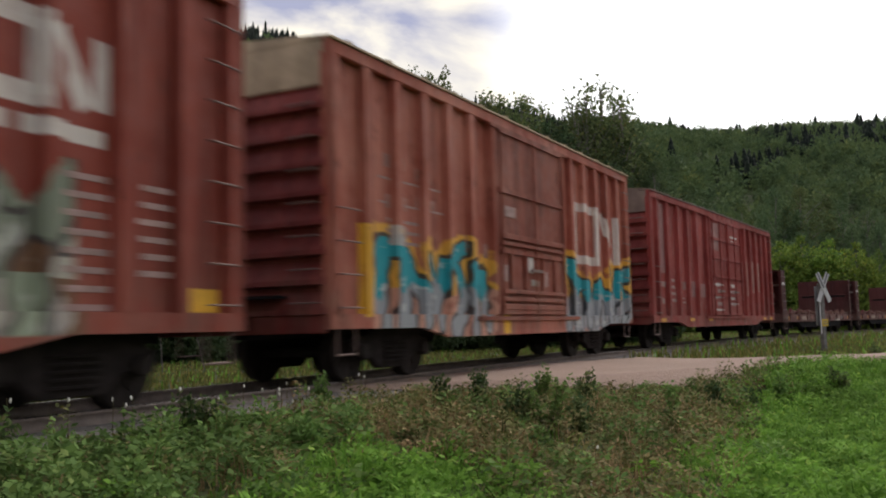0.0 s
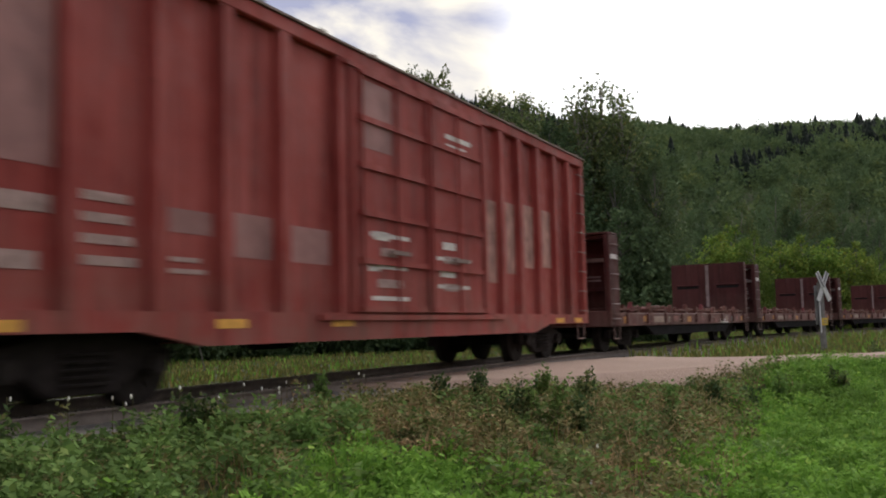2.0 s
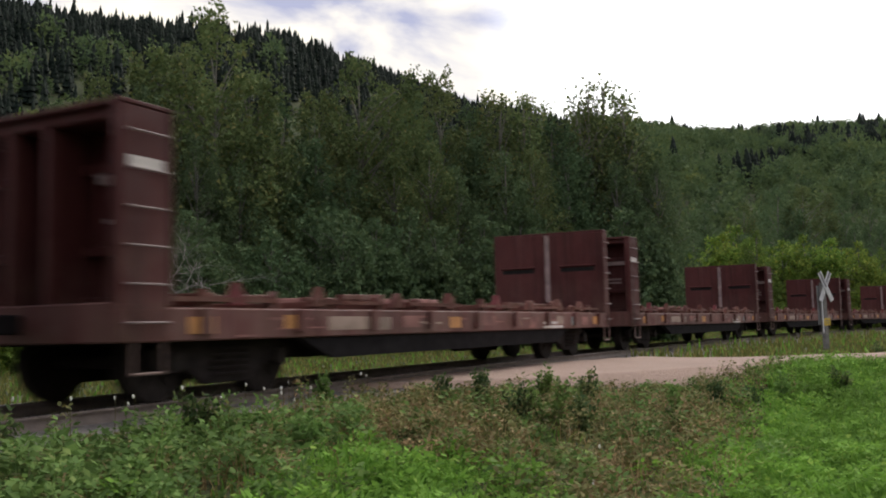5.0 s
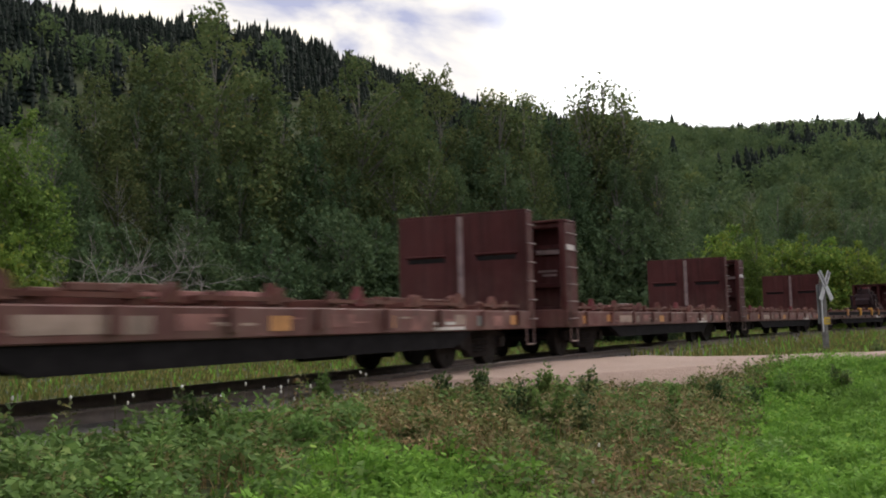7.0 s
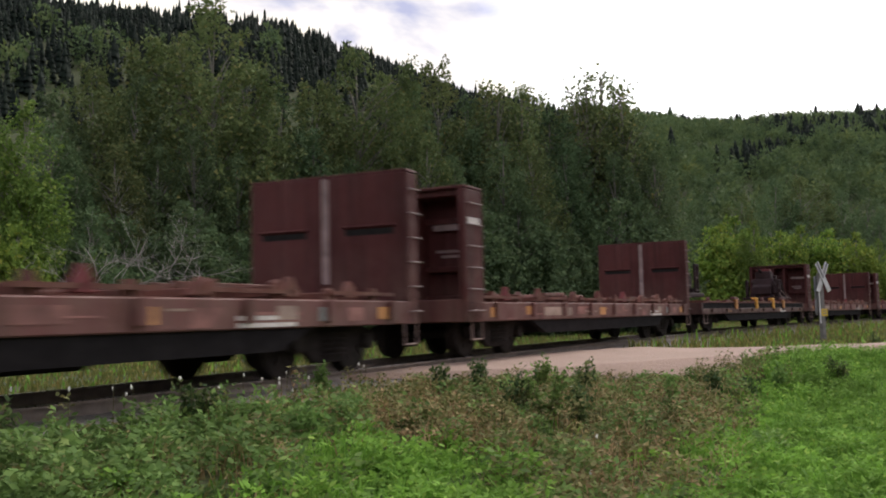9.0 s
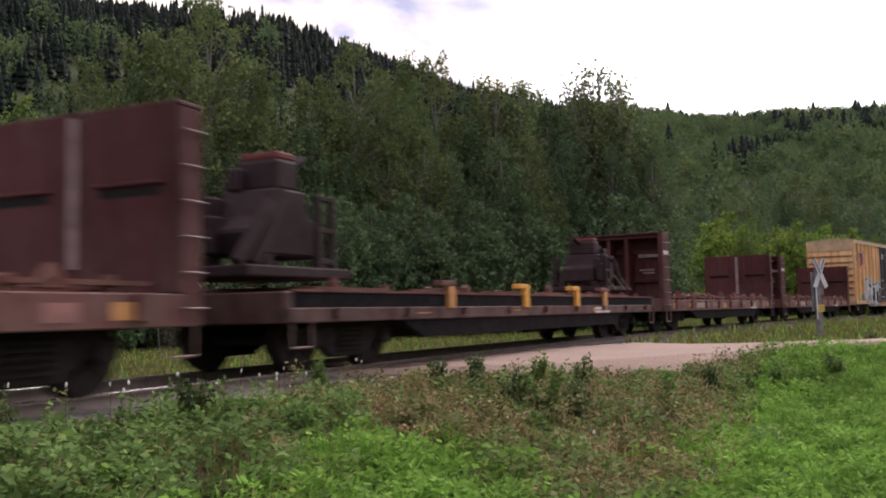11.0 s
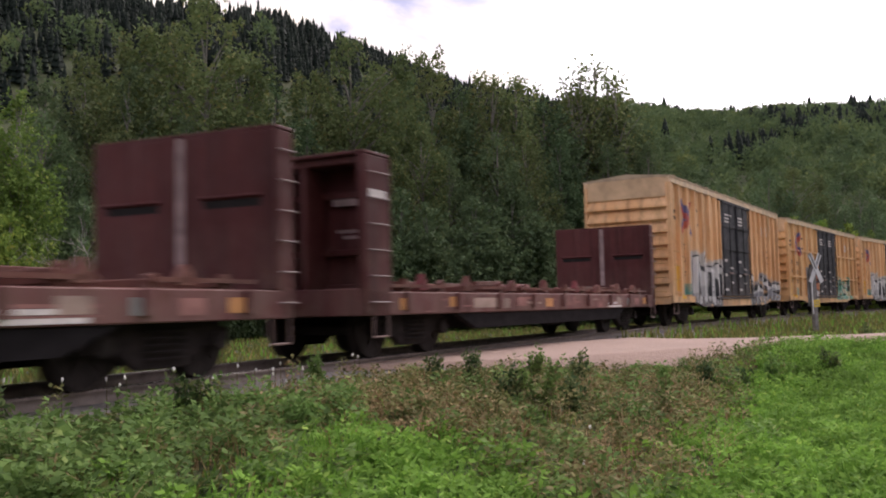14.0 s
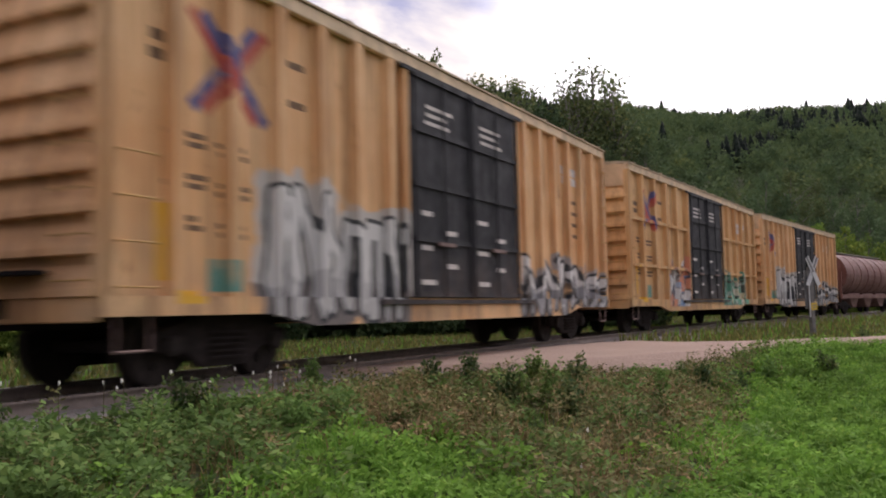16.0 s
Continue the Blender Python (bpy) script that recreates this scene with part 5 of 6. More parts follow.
def stand(x_px, y_px, far):
    """Ground place and height of a thing whose top shows at that bearing and rise, far metres ahead."""
    tb = (x_px - 784) / 1618
    rise = (572 - y_px - 0.0229 * (x_px - 784)) / 1618
    x, y = tb * far, far
    z = float(land(x, y))
    return x, y, z, 1.5 + rise * far - z


def make_woods():
    kinds = [make_tree(1, LEAF_DARK, label="dense green aspen with small dark leaves"),
             make_tree(2, LEAF_DARK, wide=0.30, label="broad dark green aspen in full leaf"),
             make_tree(3, LEAF_OLIVE, wide=0.25, open_top=0.6, label="olive-green birch with thin turning top leaves"),
             make_tree(4, LEAF_OLIVE, wide=0.28, stems=5, label="olive-green birch beginning to turn yellow"),
             make_tree(5, LEAF_WILLOW, n=18000, wide=0.25, low=0.05, leaf=0.014, label="bright lime-green young willow"),
             make_tree(6, LEAF_OLIVE, n=9500, wide=0.17, low=0.25, leaf=0.0125, open_top=0.75, stems=3, label="tall thin poplar with sparse see-through leaves"),
             make_tree(7, LEAF_DARK, n=14000, wide=0.48, low=0.02, leaf=0.026, stems=6, label="low dark green bush at the wood's edge"),
             make_tree(8, LEAF_LIME, n=11000, wide=0.48, low=0.02, leaf=0.030, stems=6, label="low yellow-green willow bush"),
             make_tree(9, LEAF_OLIVE, n=4600, wide=0.20, low=0.3, leaf=0.0125, open_top=0.8, stems=4, label="tall see-through poplar with few leaves")]
    used = set()
    rng = random.Random(12)

    def plant(kind, x_px, y_px, far):
        x, y, z, h = stand(x_px, y_px, far)
        w = rng.uniform(0.92, 1.15)
        m = Matrix.Translation((x, y, z - 0.05)) @ Matrix.Rotation(rng.uniform(0, math.tau), 4, "Z") @ Matrix.Diagonal((h * w, h * w, h, 1))
        if kind in used:
            made = copy_thing(kinds[kind], m)
            made.matrix_basis = m
            return made
        used.add(kind)
        kinds[kind].matrix_basis = m
        return kinds[kind]

    # the tall edge of the wood
    for kind, x, y in ((0, -90, 175), (0, -30, 200), (0, 92, 168), (2, 165, 112), (1, 245, 140), (3, 320, 62), (2, 380, -14), (3, 440, 110), (1, 500, 165), (2, 560, 142),
                       (3, 640, 84), (2, 690, 128), (0, 735, 150), (2, 783, 108), (1, 835, 172), (5, 890, 158), (5, 945, 156), (0, 920, 205), (8, 1035, 138), (8, 1078, 116), (8, 1115, 140), (0, 1060, 185), (5, 868, 150), (8, 900, 146), (5, 935, 152), (8, 968, 158), (8, 1052, 122), (8, 1098, 128),
                       (0, 985, 195), (1, 1130, 215), (0, 1170, 245)):
        plant(kind, x, y, 33 + 24 * max(0, x) / 1180 + rng.uniform(-1.5, 1.5))
    # the next row, lower and nearer
    for k in range(19):
        x = -60 + k * 68 + rng.uniform(-18, 18)
        plant(rng.choice((0, 0, 1, 1, 3)), x, rng.uniform(195, 290) + 0.03 * max(0, x), 30 + 22 * max(0, x) / 1180 + rng.uniform(-1, 1))
    plant(4, 45, 185, 27.5)
    # bushes along the edge
    for k in range(26):
        x = -70 + k * 49 + rng.uniform(-14, 14)
        plant(6, x, rng.uniform(355, 430), 27.5 + 21 * max(0, x) / 1180 + rng.uniform(-1, 1))
    plant(7, 30, 405, 25.5)
    plant(7, -30, 395, 25.5)
    # yellow-green willows past the bend
    for x, y in ((1225, 440), (1262, 412), (1285, 405), (1300, 392), (1322, 420), (1340, 402), (1365, 430), (1385, 418), (1405, 425), (1425, 408), (1450, 430), (1475, 415), (1500, 432), (1520, 420), (1560, 432), (1610, 430)):
        plant(rng.choice((4, 7, 7)), x, y, 88 + rng.uniform(-5, 8))
    for x in range(1180, 1700, 48):
        plant(rng.choice((0, 1, 6)), x, rng.uniform(385, 430), 104 + rng.uniform(-3, 12))
    for x in range(1190, 1680, 60):
        plant(rng.choice((0, 1, 3)), x + rng.uniform(-15, 15), rng.uniform(320, 365), 125 + rng.uniform(-3, 12))


make_woods()


def scatter(rng, n, t0, t1, r0, r1, power=1.0):
    tb = rng.uniform(t0, t1, n)
    r = (r0**2 + (r1**2 - r0**2) * rng.uniform(0, 1, n) ** power) ** 0.5
    b = np.arctan(tb)
    return r * np.sin(b), r * np.cos(b)


def make_spruces():
    """The dark spruce wood on the hill."""
    rng = np.random.RandomState(31)
    x, y = scatter(rng, 6800, -0.60, 0.16, 190, 470, 0.62)
    x2, y2 = scatter(rng, 3000, 0.16, 0.60, 330, 655)
    r2 = np.hypot(x2, y2)
    stays = bumps(x2, y2, 150, 61) + 0.5 * bumps(x2, y2, 50, 62) > np.interp(r2, [330, 450, 520, 655], [0.40, 0.25, -0.05, -0.15])
    x2, y2 = x2[stays], y2[stays]
    x, y = np.concatenate([x, x2]), np.concatenate([y, y2])
    z = land(x, y)
    h = rng.uniform(5.5, 10, len(x)) * np.where(x > 0.17 * y, 1.3, 1.0) * np.where(rng.uniform(0, 1, len(x)) > 0.93, 1.35, 1)
    verts, faces, seg, lay = [], [], 9, 6
    ang = np.arange(seg) * math.tau / seg
    for k in range(lay):
        z0, z1 = 0.06 + 0.94 * k / lay, min(1.0, 0.06 + 0.94 * (k + 1.7) / lay)
        r = (0.16 * (1 - k / lay) ** 0.8 + 0.008) * np.where(x > 0.17 * y, 1.45, 1.0)[:, None]
        rr = r * rng.uniform(0.55, 1.2, (len(x), seg)) * h[:, None]
        a = ang[None] + rng.uniform(0, 6, (len(x), 1))
        ring = np.stack([x[:, None] + rr * np.cos(a), y[:, None] + rr * np.sin(a), (z + h * z0)[:, None] - rng.uniform(0, 0.05, rr.shape) * h[:, None]], -1)
        tip = np.stack([x, y, z + h * z1], -1)[:, None]
        block = np.concatenate([ring, tip], 1)
        base = sum(len(v) for v in verts)
        i = base + np.arange(len(x))[:, None] * (seg + 1)
        f = np.stack([i + np.arange(seg)[None], i + (np.arange(seg)[None] + 1) % seg, np.broadcast_to(i + seg, (len(x), seg))], -1)
        verts.append(block.reshape(-1, 3))
        faces.append(f.reshape(-1, 3))
    me = sheet("spruce_forest", np.concatenate(verts), np.concatenate(faces), [LEAF_SPRUCE], False)
    tagged(new("spruce_forest", me), "dark spruce forest covering the steep hill", "forest", kind="stuff")


make_spruces()


def make_broadleaf():
    """Rounded mixed woods on the far slopes."""
    rng = np.random.RandomState(32)
    parts = [scatter(rng, 2300, 0.15, 0.62, 125, 680, 0.8), scatter(rng, 40, -0.6, 0.15, 100, 300, 1.0)]
    x, y = np.concatenate([p[0] for p in parts]), np.concatenate([p[1] for p in parts])
    r = np.hypot(x, y)
    z = land(x, y)
    h = rng.uniform(5, 13.5, len(x))
    n = 190
    k = np.repeat(np.arange(len(x)), n)
    g = rng.normal(0, 1, (len(k), 3))
    g /= np.linalg.norm(g, axis=1, keepdims=True)
    lump = 1 + 0.25 * np.sin(g[:, 0] * 5 + k) * np.cos(g[:, 1] * 4 + k * 1.7)
    rad = (rng.uniform(0.55, 1, len(k)) * lump * h[k])[:, None] * np.array([0.34, 0.34, 0.50])
    P = np.stack([x[k], y[k], z[k] + h[k] * 0.5], 1) + g * rad
    s = h[k] * rng.uniform(0.06, 0.13, len(k))
    V = leaf_tris(P, g + rng.normal(0, 0.8, g.shape) + np.array([0, 0, 0.3]), g + rng.normal(0, 0.6, g.shape), s, s * 0.8)
    me = sheet("broadleaf_forest", V, tris_of(V), [LEAF_FAR], False)
    tagged(new("broadleaf_forest", me), "mixed green broadleaf woods on the far slopes", "forest", kind="stuff")


make_broadleaf()


# ---- the weedy verge in front ----
HERB = leafage("herb_leaves", (0.0, (0.109, 0.192, 0.054)), (0.5, (0.159, 0.265, 0.073)), (0.92, (0.214, 0.334, 0.091)), (1.0, (0.298, 0.373, 0.118)), through_light=0.3, tufts=0.35)
DULL = leafage("dull_weed_leaves", (0.0, (0.112, 0.128, 0.049)), (0.45, (0.194, 0.205, 0.074)), (0.85, (0.274, 0.250, 0.101)), (1.0, (0.401, 0.323, 0.161)), through_light=0.25, tufts=0.3)
DRY = leafage("dry_stalks", (0.0, (0.221, 0.142, 0.069)), (0.5, (0.368, 0.252, 0.127)), (1.0, (0.575, 0.426, 0.231)), through_light=0.2)
LUSH = leafage("lush_grass_blades", (0.0, (0.123, 0.243, 0.035)), (0.5, (0.164, 0.318, 0.047)), (0.92, (0.220, 0.393, 0.062)), (1.0, (0.308, 0.435, 0.086)), through_light=0.35, tufts=0.25)
MEADOW = leafage("meadow_grass_blades", (0.0, (0.126, 0.148, 0.041)), (0.5, (0.198, 0.211, 0.060)), (0.85, (0.282, 0.263, 0.084)), (1.0, (0.432, 0.325, 0.127)), through_light=0.3, tufts=0.2)

LUSH_SPOTS = ((-0.35, 7.2, 0.85), (-0.1, 6.0, 1.0), (0.1, 4.6, 1.6))
HERB_SPOTS = ((-3.0, 7.4, 2.2), (-1.9, 8.6, 1.0), (-4.6, 6.0, 2.4), (-2.6, 5.0, 1.8))
DRY_SPOTS = ((-1.2, 9.6, 1.3), (2.7, 10.6, 0.9), (0.1, 8.6, 0.7), (1.4, 12.0, 1.0), (-0.7, 11.4, 1.0), (1.9, 8.4, 0.7), (-1.6, 7.0, 0.5), (-1.2, 12.0, 1.1), (0.4, 12.6, 1.0), (1.9, 13.2, 1.0), (3.2, 13.6, 0.8), (-2.3, 10.4, 0.7), (0.9, 6.4, 0.4), (1.6, 7.2, 0.6))


def weight(x, y, spots):
    out = np.zeros(len(x))
    for a, b, r in spots:
        out = np.maximum(out, np.clip(1.5 - np.hypot(x - a, y - b) / r + 0.35 * bumps(x, y, 0.9, 17), 0, 1))
    return out


def lushness(x, y):
    """The mown lush green side of the verge, and one bright tuft among the weeds."""
    edge = np.interp(y, [3.0, 6.5, 10.5, 17.0], [0.2, 1.15, 2.75, 5.4])
    return np.maximum(smooth01((x - edge + 0.9 * bumps(x, y, 1.3, 23)) / 0.9), weight(x, y, LUSH_SPOTS))


def mound(x, y):
    """Clumps: tall tussocks with low gaps between them."""
    low = np.where(x < 4.2, np.interp(road_edge(x) - y, [0.0, 0.8, 2.6], [0.30, 0.45, 1.0]), 1.0)
    return np.clip(1.0 + 1.5 * bumps(x, y, 0.55, 51) + 0.9 * bumps(x, y, 1.5, 52), 0.35, 1.6) * low


def seat(x, y):
    """Where plants root: the soil, or the ballast's shoulder where that is higher."""
    d = np.abs(track_side(x, y))
    return np.maximum(land(x, y), np.interp(d, [0, 1.7, 2.4, 2.9], [0.58, 0.58, 0.34, 0.0]))


def verge_places(rng, n):
    x, y = rng.uniform(-9, 16, n), rng.uniform(3.2, 19, n)
    d = track_side(x, y)
    keep = (np.abs(x) < 0.6 * y + 1.5) & (y < road_edge(x) - 0.1 + 0.25 * bumps(x, y, 1.2, 5)) & (d > 1.7)
    return x[keep], y[keep], d[keep]


def herbs(name, rng, x, y, high, material, label, leaves=26, long=0.075, spread=0.13):
    """Bushy weeds: leaves in tiers round short stems."""
    n = len(x)
    z = seat(x, y)
    k = np.repeat(np.arange(n), leaves)
    u = rng.uniform(0.08, 1.0, len(k)) ** 0.75
    a = rng.uniform(0, math.tau, len(k))
    out = spread * (1.15 - 0.75 * u) * rng.uniform(0.2, 1.2, len(k))
    P = np.stack([x[k] + out * np.cos(a), y[k] + out * np.sin(a), z[k] + high[k] * u], 1)
    D = np.stack([np.cos(a), np.sin(a), rng.uniform(-0.5, 0.75, len(k))], 1) + rng.normal(0, 0.3, (len(k), 3))
    N = np.array([0, 0, 1.0]) + rng.normal(0, 0.4, (len(k), 3))
    s = long * rng.uniform(0.5, 1.4, len(k))
    V = leaf_quads(P, D, N, s, s * rng.uniform(0.4, 0.7, len(k)))
    S = np.stack([x, y, z - 0.02], 1)
    V2 = leaf_quads(S, np.stack([rng.normal(0, 0.1, n), rng.normal(0, 0.1, n), np.ones(n)], 1), rng.normal(0, 1, (n, 3)), high * 1.02, np.full(n, 0.012))
    V = np.concatenate([V, V2])
    tagged(new(name, sheet(name, V, quads_of(V), [material], False)), label, "weeds", kind="stuff")


def blades(name, rng, x, y, high, material, label, wide=0.006, lean=0.6):
    n = len(x)
    z = seat(x, y) - 0.02
    a = rng.uniform(0, math.tau, n)
    l = rng.uniform(0.05, lean, n)
    side = np.stack([-np.sin(a), np.cos(a), np.zeros(n)], 1) * (wide * rng.uniform(0.6, 1.5, n))[:, None]
    fwd = np.stack([np.cos(a), np.sin(a), np.zeros(n)], 1) * (l * high)[:, None]
    P = np.stack([x, y, z], 1)
    up = np.array([0, 0, 1.0])[None] * high[:, None]
    mid = P + up * 0.62 + fwd * 0.4
    tip = P + up * (1 - 0.25 * l)[:, None] + fwd * 1.25
    V = np.stack([P - side, P + side, mid + side * 0.8, mid - side * 0.8, mid - side * 0.8, mid + side * 0.8, tip + side * 0.1, tip - side * 0.1], 1).reshape(-1, 3)
    tagged(new(name, sheet(name, V, quads_of(V), [material], False)), label, "grass", kind="stuff")


def make_verge():
    rng = np.random.RandomState(40)
    x, y, d = verge_places(rng, 30000)
    lush, green = lushness(x, y), weight(x, y, HERB_SPOTS)
    dull = np.clip(1 - lush - 0.8 * green, 0, 1)
    dice = rng.uniform(0, 1, len(x))
    h = dice < (green * 0.55 + 0.20 * (bumps(x, y, 1.3, 21) > 0.0)) * (1 - lush)
    herbs("green_weeds", rng, x[h], y[h], rng.uniform(0.12, 0.30, h.sum()) * mound(x[h], y[h]), HERB, "leafy green weeds on the verge", 46, 0.066, 0.17)
    h = rng.uniform(0, 1, len(x)) < dull * 0.28 + 0.02 * (1 - lush)
    herbs("dull_weeds", rng, x[h], y[h], rng.uniform(0.12, 0.32, h.sum()) * mound(x[h], y[h] - 0.01), DULL, "dull olive and brown weeds near the road", 40, 0.055, 0.16)
    h = rng.uniform(0, 1, len(x)) < weight(x, y, DRY_SPOTS) * 0.16 * (1 - lush)
    herbs("dry_weeds", rng, x[h], y[h], rng.uniform(0.12, 0.28, h.sum()) * mound(x[h], y[h]), DRY, "withered tan weeds among the green", 26, 0.042, 0.12)
    g = rng.uniform(0, 1, len(x)) < lush * 0.34
    herbs("lush_weeds", rng, x[g], y[g], rng.uniform(0.10, 0.22, g.sum()) * mound(x[g], y[g]), LUSH, "bright green leafy weeds beside the road", 44, 0.06, 0.17)
    x, y, d = verge_places(rng, 230000)
    lush = lushness(x, y)
    h = rng.uniform(0, 1, len(x)) < lush * 0.85 + 0.03
    blades("lush_grass", rng, x[h], y[h], rng.uniform(0.08, 0.20, h.sum()) * mound(x[h], y[h]), LUSH, "lush bright green grass beside the road", 0.010, 1.3)
    x, y, d = verge_places(rng, 170000)
    lush = lushness(x, y)
    h = rng.uniform(0, 1, len(x)) < (weight(x, y, DRY_SPOTS) * 0.8 + 0.16) * (1 - lush)
    blades("dry_grass", rng, x[h], y[h], rng.uniform(0.08, 0.24, h.sum()) * mound(x[h], y[h]), DRY, "dry tan grass and dead stalks", 0.006, 1.5)
    h = rng.uniform(0, 1, len(x)) < 0.30 * (1 - lush)
    blades("meadow_grass", rng, x[h], y[h], rng.uniform(0.07, 0.19, h.sum()) * np.clip(mound(x[h], y[h]), 0.2, 1.2), MEADOW, "mixed meadow grass of the verge", 0.007, 1.3)


def make_far_grass():
    """Grass across the road and beyond the rails."""
    rng = np.random.RandomState(41)
    x, y = rng.uniform(-40, 70, 420000), rng.uniform(8, 95, 420000)
    d = track_side(x, y)
    p = np.array(sorted(ROAD_FAR))
    off_road = (y > np.interp(x, p[:, 0], p[:, 1]) + 0.3) | (d < 0)
    keep = (np.abs(x) < 0.56 * y + 2) & off_road & (np.abs(d) > np.where(d > 0, 1.5, 2.1)) & (d > -26) & (rng.uniform(0, 1, len(x)) < np.clip(26 / np.maximum(y, 12), 0.2, 1) * 0.9)
    x, y, d = x[keep], y[keep], d[keep]
    h = rng.uniform(0.12, 0.36, len(x)) * np.where(d > 0, 1.1, 0.65)
    tall = rng.uniform(0, 1, len(x)) < 0.12
    blades("roadside_grass", rng, x[~tall], y[~tall], h[~tall], MEADOW, "rough meadow grass along the railway", 0.022, 0.5)
    blades("roadside_lush_grass", rng, x[tall], y[tall], h[tall] * 1.2, LUSH, "green grass along the railway", 0.022, 0.5)


def make_near_grass():
    """Grass round the viewer's feet and behind."""
    rng = np.random.RandomState(43)
    x, y = rng.uniform(-16, 22, 120000), rng.uniform(-16, 17, 120000)
    keep = (np.hypot(x, y) > 0.8) & ((y < 3.3) | (np.abs(x) > 0.6 * y + 1.4)) & (track_side(x, y) > 2.2) & (y < road_edge(x) - 0.2)
    x, y = x[keep], y[keep]
    blades("trodden_grass", rng, x, y, rng.uniform(0.06, 0.2, len(x)), MEADOW, "short meadow grass beside the road", 0.014, 1.2)


make_verge()
make_far_grass()
make_near_grass()


def make_bush(x, y, high, wide, material, label, seed, leaves=420):
    """One dark leafy weed standing above the rest."""
    rng = np.random.RandomState(seed)
    z = float(land(x, y))
    bush = tagged(new("weed_bush"), label, "weed", group="tall weeds of the verge")
    bush.matrix_basis = Matrix.Translation((x, y, z - 0.02))
    bm = bmesh.new()
    tips = []
    for k in range(9):
        a, r = rng.uniform(0, math.tau), wide * rng.uniform(0.1, 0.6)
        tip = Vector((r * math.cos(a), r * math.sin(a), high * rng.uniform(0.65, 1.0)))
        rod(bm, (0.1 * tip.x, 0.1 * tip.y, 0), tip, 0.006, 5, 0.002)
        tips.append(tip)
    part("stem", bm, M_STEM, bush)
    t = np.array(tips)[rng.randint(0, 9, leaves)]
    u = rng.uniform(0.25, 1.02, leaves)
    P = t * u[:, None] + rng.normal(0, 0.03, (leaves, 3))
    g = rng.normal(0, 1, (leaves, 3)) + np.array([0, 0, 0.2])
    s = rng.uniform(0.04, 0.09, leaves)
    V = leaf_quads(P, g, rng.normal(0, 0.6, (leaves, 3)) + np.array([0, 0, 1]), s, s * 0.55)
    o = new("foliage", sheet("foliage", V, quads_of(V), [material], False))
    o.parent = bush


M_STEM = plain("weed_stem", (0.10, 0.09, 0.04), 0.8)
M_PETAL = plain("white_petals", (0.74, 0.73, 0.66), 0.7, 0, 0.1)
DARKWEED = leafage("dark_weed_leaves", (0.0, (0.038, 0.072, 0.027)), (0.6, (0.091, 0.144, 0.050)), (1.0, (0.192, 0.216, 0.080)))


def make_tall_weeds():
    rng = random.Random(77)
    for k, (x, y, h, w) in enumerate(((1.15, 10.2, 0.62, 0.45), (0.85, 10.4, 0.5, 0.35), (1.45, 10.0, 0.5, 0.35), (1.3, 12.2, 0.55, 0.25), (1.9, 12.5, 0.55, 0.22), (0.45, 12.0, 0.5, 0.25),
                                      (3.2, 12.9, 0.55, 0.2), (3.9, 13.4, 0.5, 0.2), (4.6, 13.9, 0.42, 0.3), (-1.5, 11.4, 0.5, 0.3), (-0.1, 11.9, 0.45, 0.25), (-2.4, 8.8, 0.5, 0.4),
                                      (5.2, 14.4, 0.45, 0.3), (13.9, 29.5, 0.7, 0.5), (16.2, 30.5, 0.6, 0.5), (-1.2, 7.9, 0.4, 0.4), (-3.4, 6.9, 0.45, 0.4), (6.4, 14.9, 0.5, 0.4))):
        make_bush(x, y, h, w, DARKWEED if k % 3 else HERB, "dark leafy weed standing above the verge", 200 + k)
    for k in range(34):
        x = rng.uniform(-4.6, -1.0) if k < 27 else rng.uniform(-1, 6)
        y = 7.0 + (x + 4.6) * 1.25 + rng.uniform(-1.6, 0.4) if k < 27 else rng.uniform(6, 12)
        z = float(land(x, y))
        h = rng.uniform(0.38, 0.62) if k < 27 else rng.uniform(0.2, 0.35)
        f = tagged(new("wild_flower"), "pale white wild flower on a thin stalk", "flower", group="wild flowers of the verge")
        f.matrix_basis = Matrix.Translation((x, y, z - 0.02))
        part("stalk", rod(bmesh.new(), (0, 0, 0), (rng.uniform(-0.05, 0.05), rng.uniform(-0.05, 0.05), h), 0.005, 5, 0.003), M_STEM, f)
        bm = bmesh.new()
        bmesh.ops.create_icosphere(bm, subdivisions=2, radius=0.012)
        for v in bm.verts:
            v.co = Vector((v.co.x, v.co.y, v.co.z * 1.7)) * rng.uniform(0.6, 1.25) + Vector((0, 0, h - 0.02))
        part("flower_head", bm, M_PETAL, f, "cluster of small white petals")


make_tall_weeds()


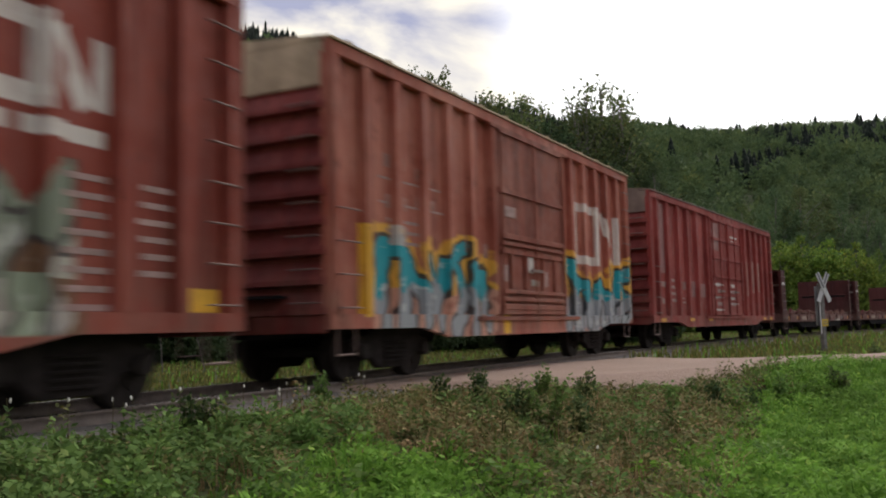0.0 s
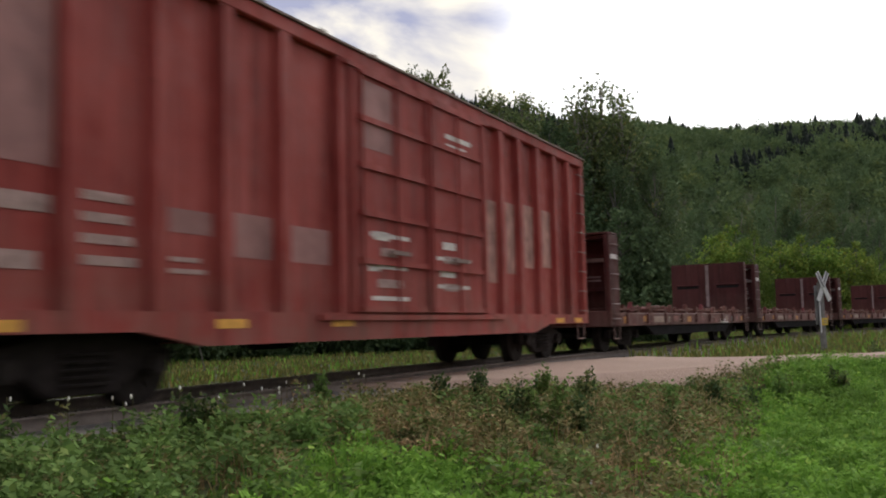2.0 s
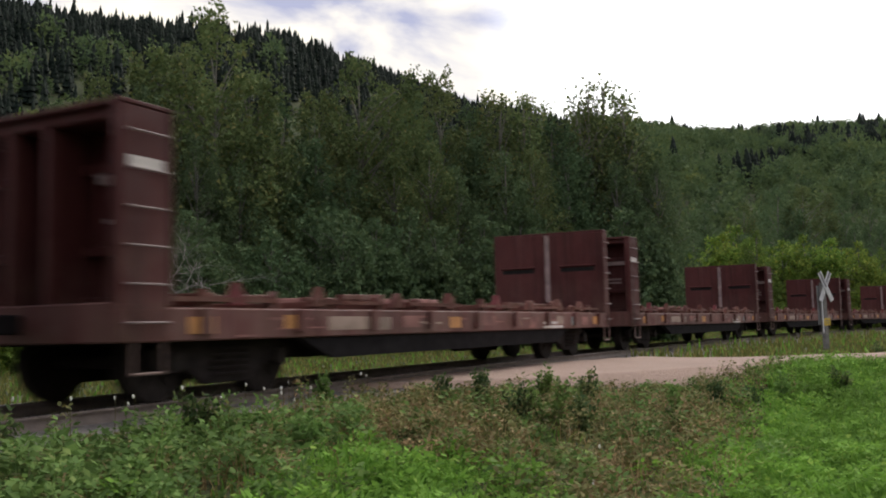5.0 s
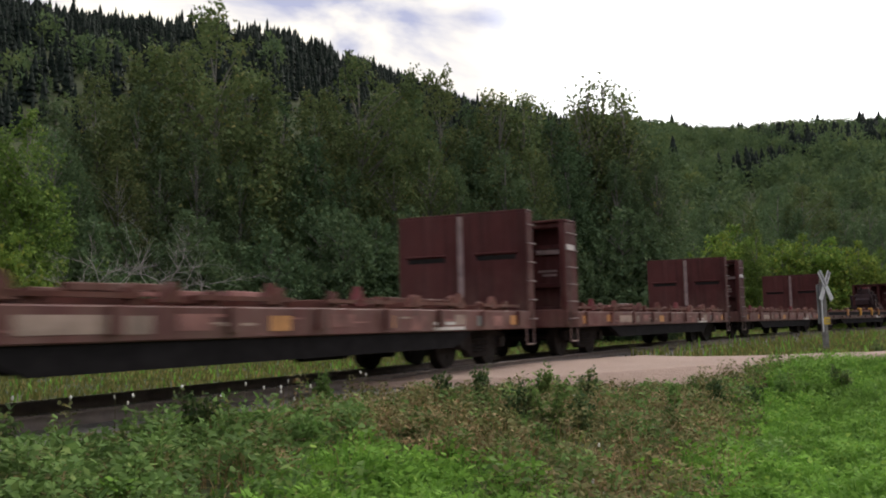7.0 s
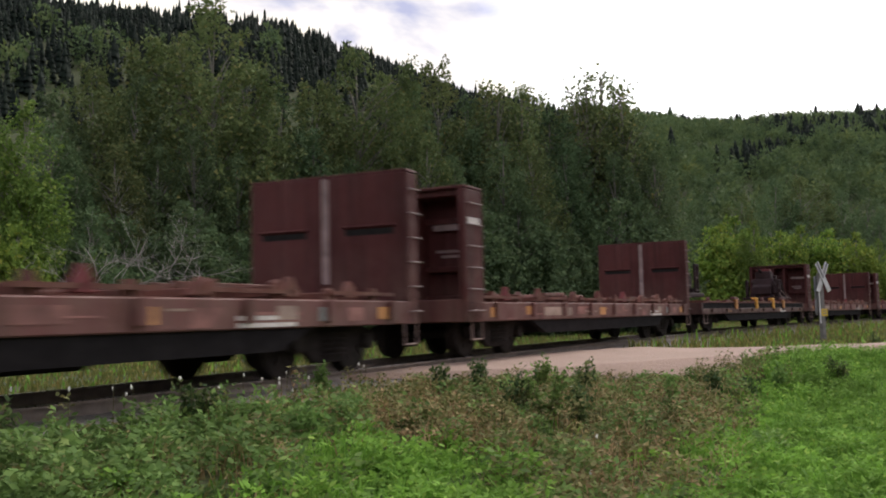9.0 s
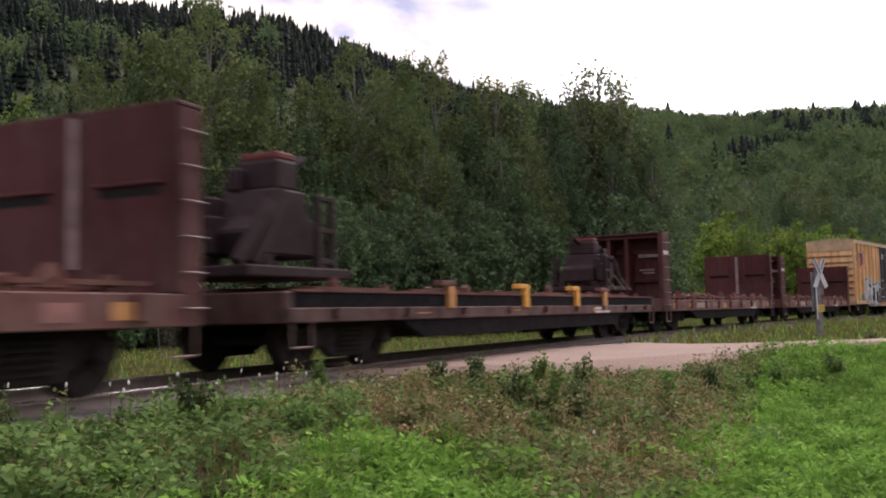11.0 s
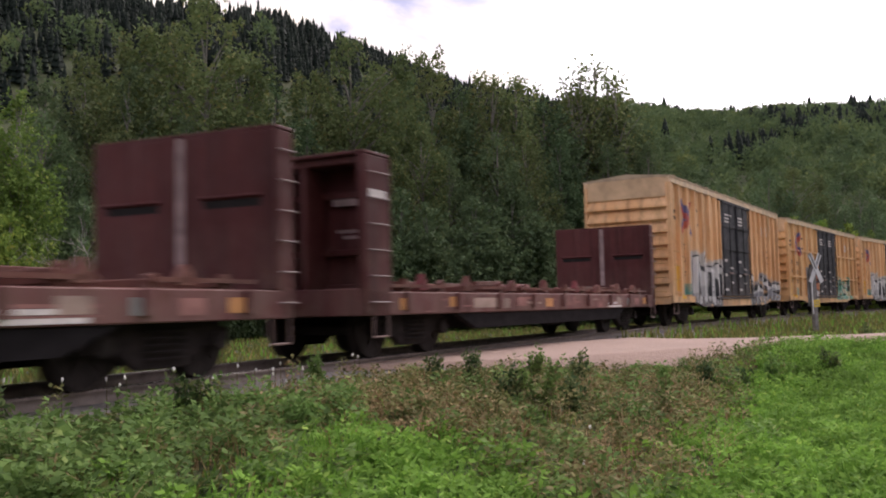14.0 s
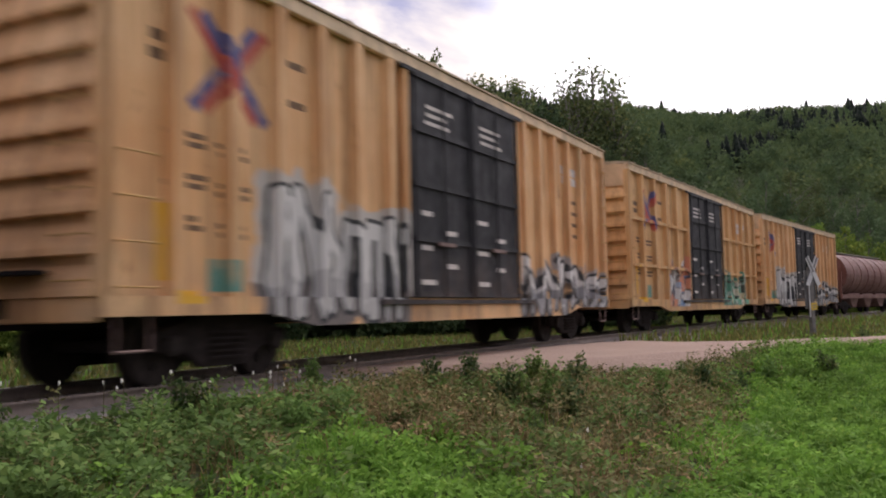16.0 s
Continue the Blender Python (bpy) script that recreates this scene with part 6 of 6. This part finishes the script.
def make_dead_branches():
    """The bleached fallen branches at the wood's edge."""
    rng = random.Random(5)
    for x, y in ((-8.6, 23.6), (-7.4, 24.2), (-6.2, 24.0), (-9.6, 24.4)):
        z = float(land(x, y))
        snag = tagged(new("dead_branch"), "bleached dead branch with bare twigs", "branch", group="dead branches at the wood's edge")
        snag.matrix_basis = Matrix.Translation((x, y, z))
        bm = bmesh.new()
        for k in range(5):
            p = Vector((rng.uniform(-0.6, 0.6), 0, rng.uniform(1.6, 2.5)))
            if k == 0:
                part("stem", rod(bmesh.new(), (0, 0.1, -0.1), p, 0.018, 6, 0.012), M_BARK, snag, "dark stem")
            d = Vector((rng.uniform(-1, 1), rng.uniform(-0.4, 0.2), rng.uniform(0.1, 0.8))).normalized()
            r = 0.014
            for j in range(7):
                q = p + d * rng.uniform(0.22, 0.45)
                rod(bm, p, q, r, 5, r * 0.7)
                for _ in range(4):
                    e = (d + Vector((rng.uniform(-1, 1), rng.uniform(-0.6, 0.6), rng.uniform(-0.6, 0.8)))).normalized()
                    rod(bm, q, q + e * rng.uniform(0.2, 0.6), r * 0.6, 4, r * 0.25)
                p, r = q, r * 0.7
                d = (d + Vector((rng.uniform(-0.6, 0.6), rng.uniform(-0.3, 0.3), rng.uniform(-0.5, 0.3)))).normalized()
        part("limb", bm, M_DEAD, snag)


make_dead_branches()


# ---- motion: the whole train rolls past at about 39 km/h ----
def motions():
    times = [k * 0.25 for k in range(65)]
    for car, s0 in TRAIN:
        walk(car, [(t, car_pose(s0 - gone(t))) for t in times])
    for load, s0, dx, turn in LOADS:
        walk(load, [(t, car_pose(s0 - gone(t)) @ Matrix.Translation((dx, 0, 1.24)) @ Matrix.Rotation(turn, 4, "Z")) for t in times])
    # wheels turn while their car is near
    for car, s0 in TRAIN:
        near = [k / FPS for k in range(16 * FPS + 1) if -24 < s0 - gone(k / FPS) < 34]
        if not near:
            continue
        for w in [o for o in car.children_recursive if o.name.startswith("wheelset")]:
            x = w.location.x
            rows = [(t, Matrix.Translation((x, 0, 0.42)) @ Matrix.Rotation(-gone(t) / 0.42, 4, "Y")) for t in near]
            if near[0] > 0:
                rows.insert(0, (0.0, rows[0][1]))
            if near[-1] < 16.0:
                rows.append((16.0, rows[-1][1]))
            walk(w, rows)


motions()
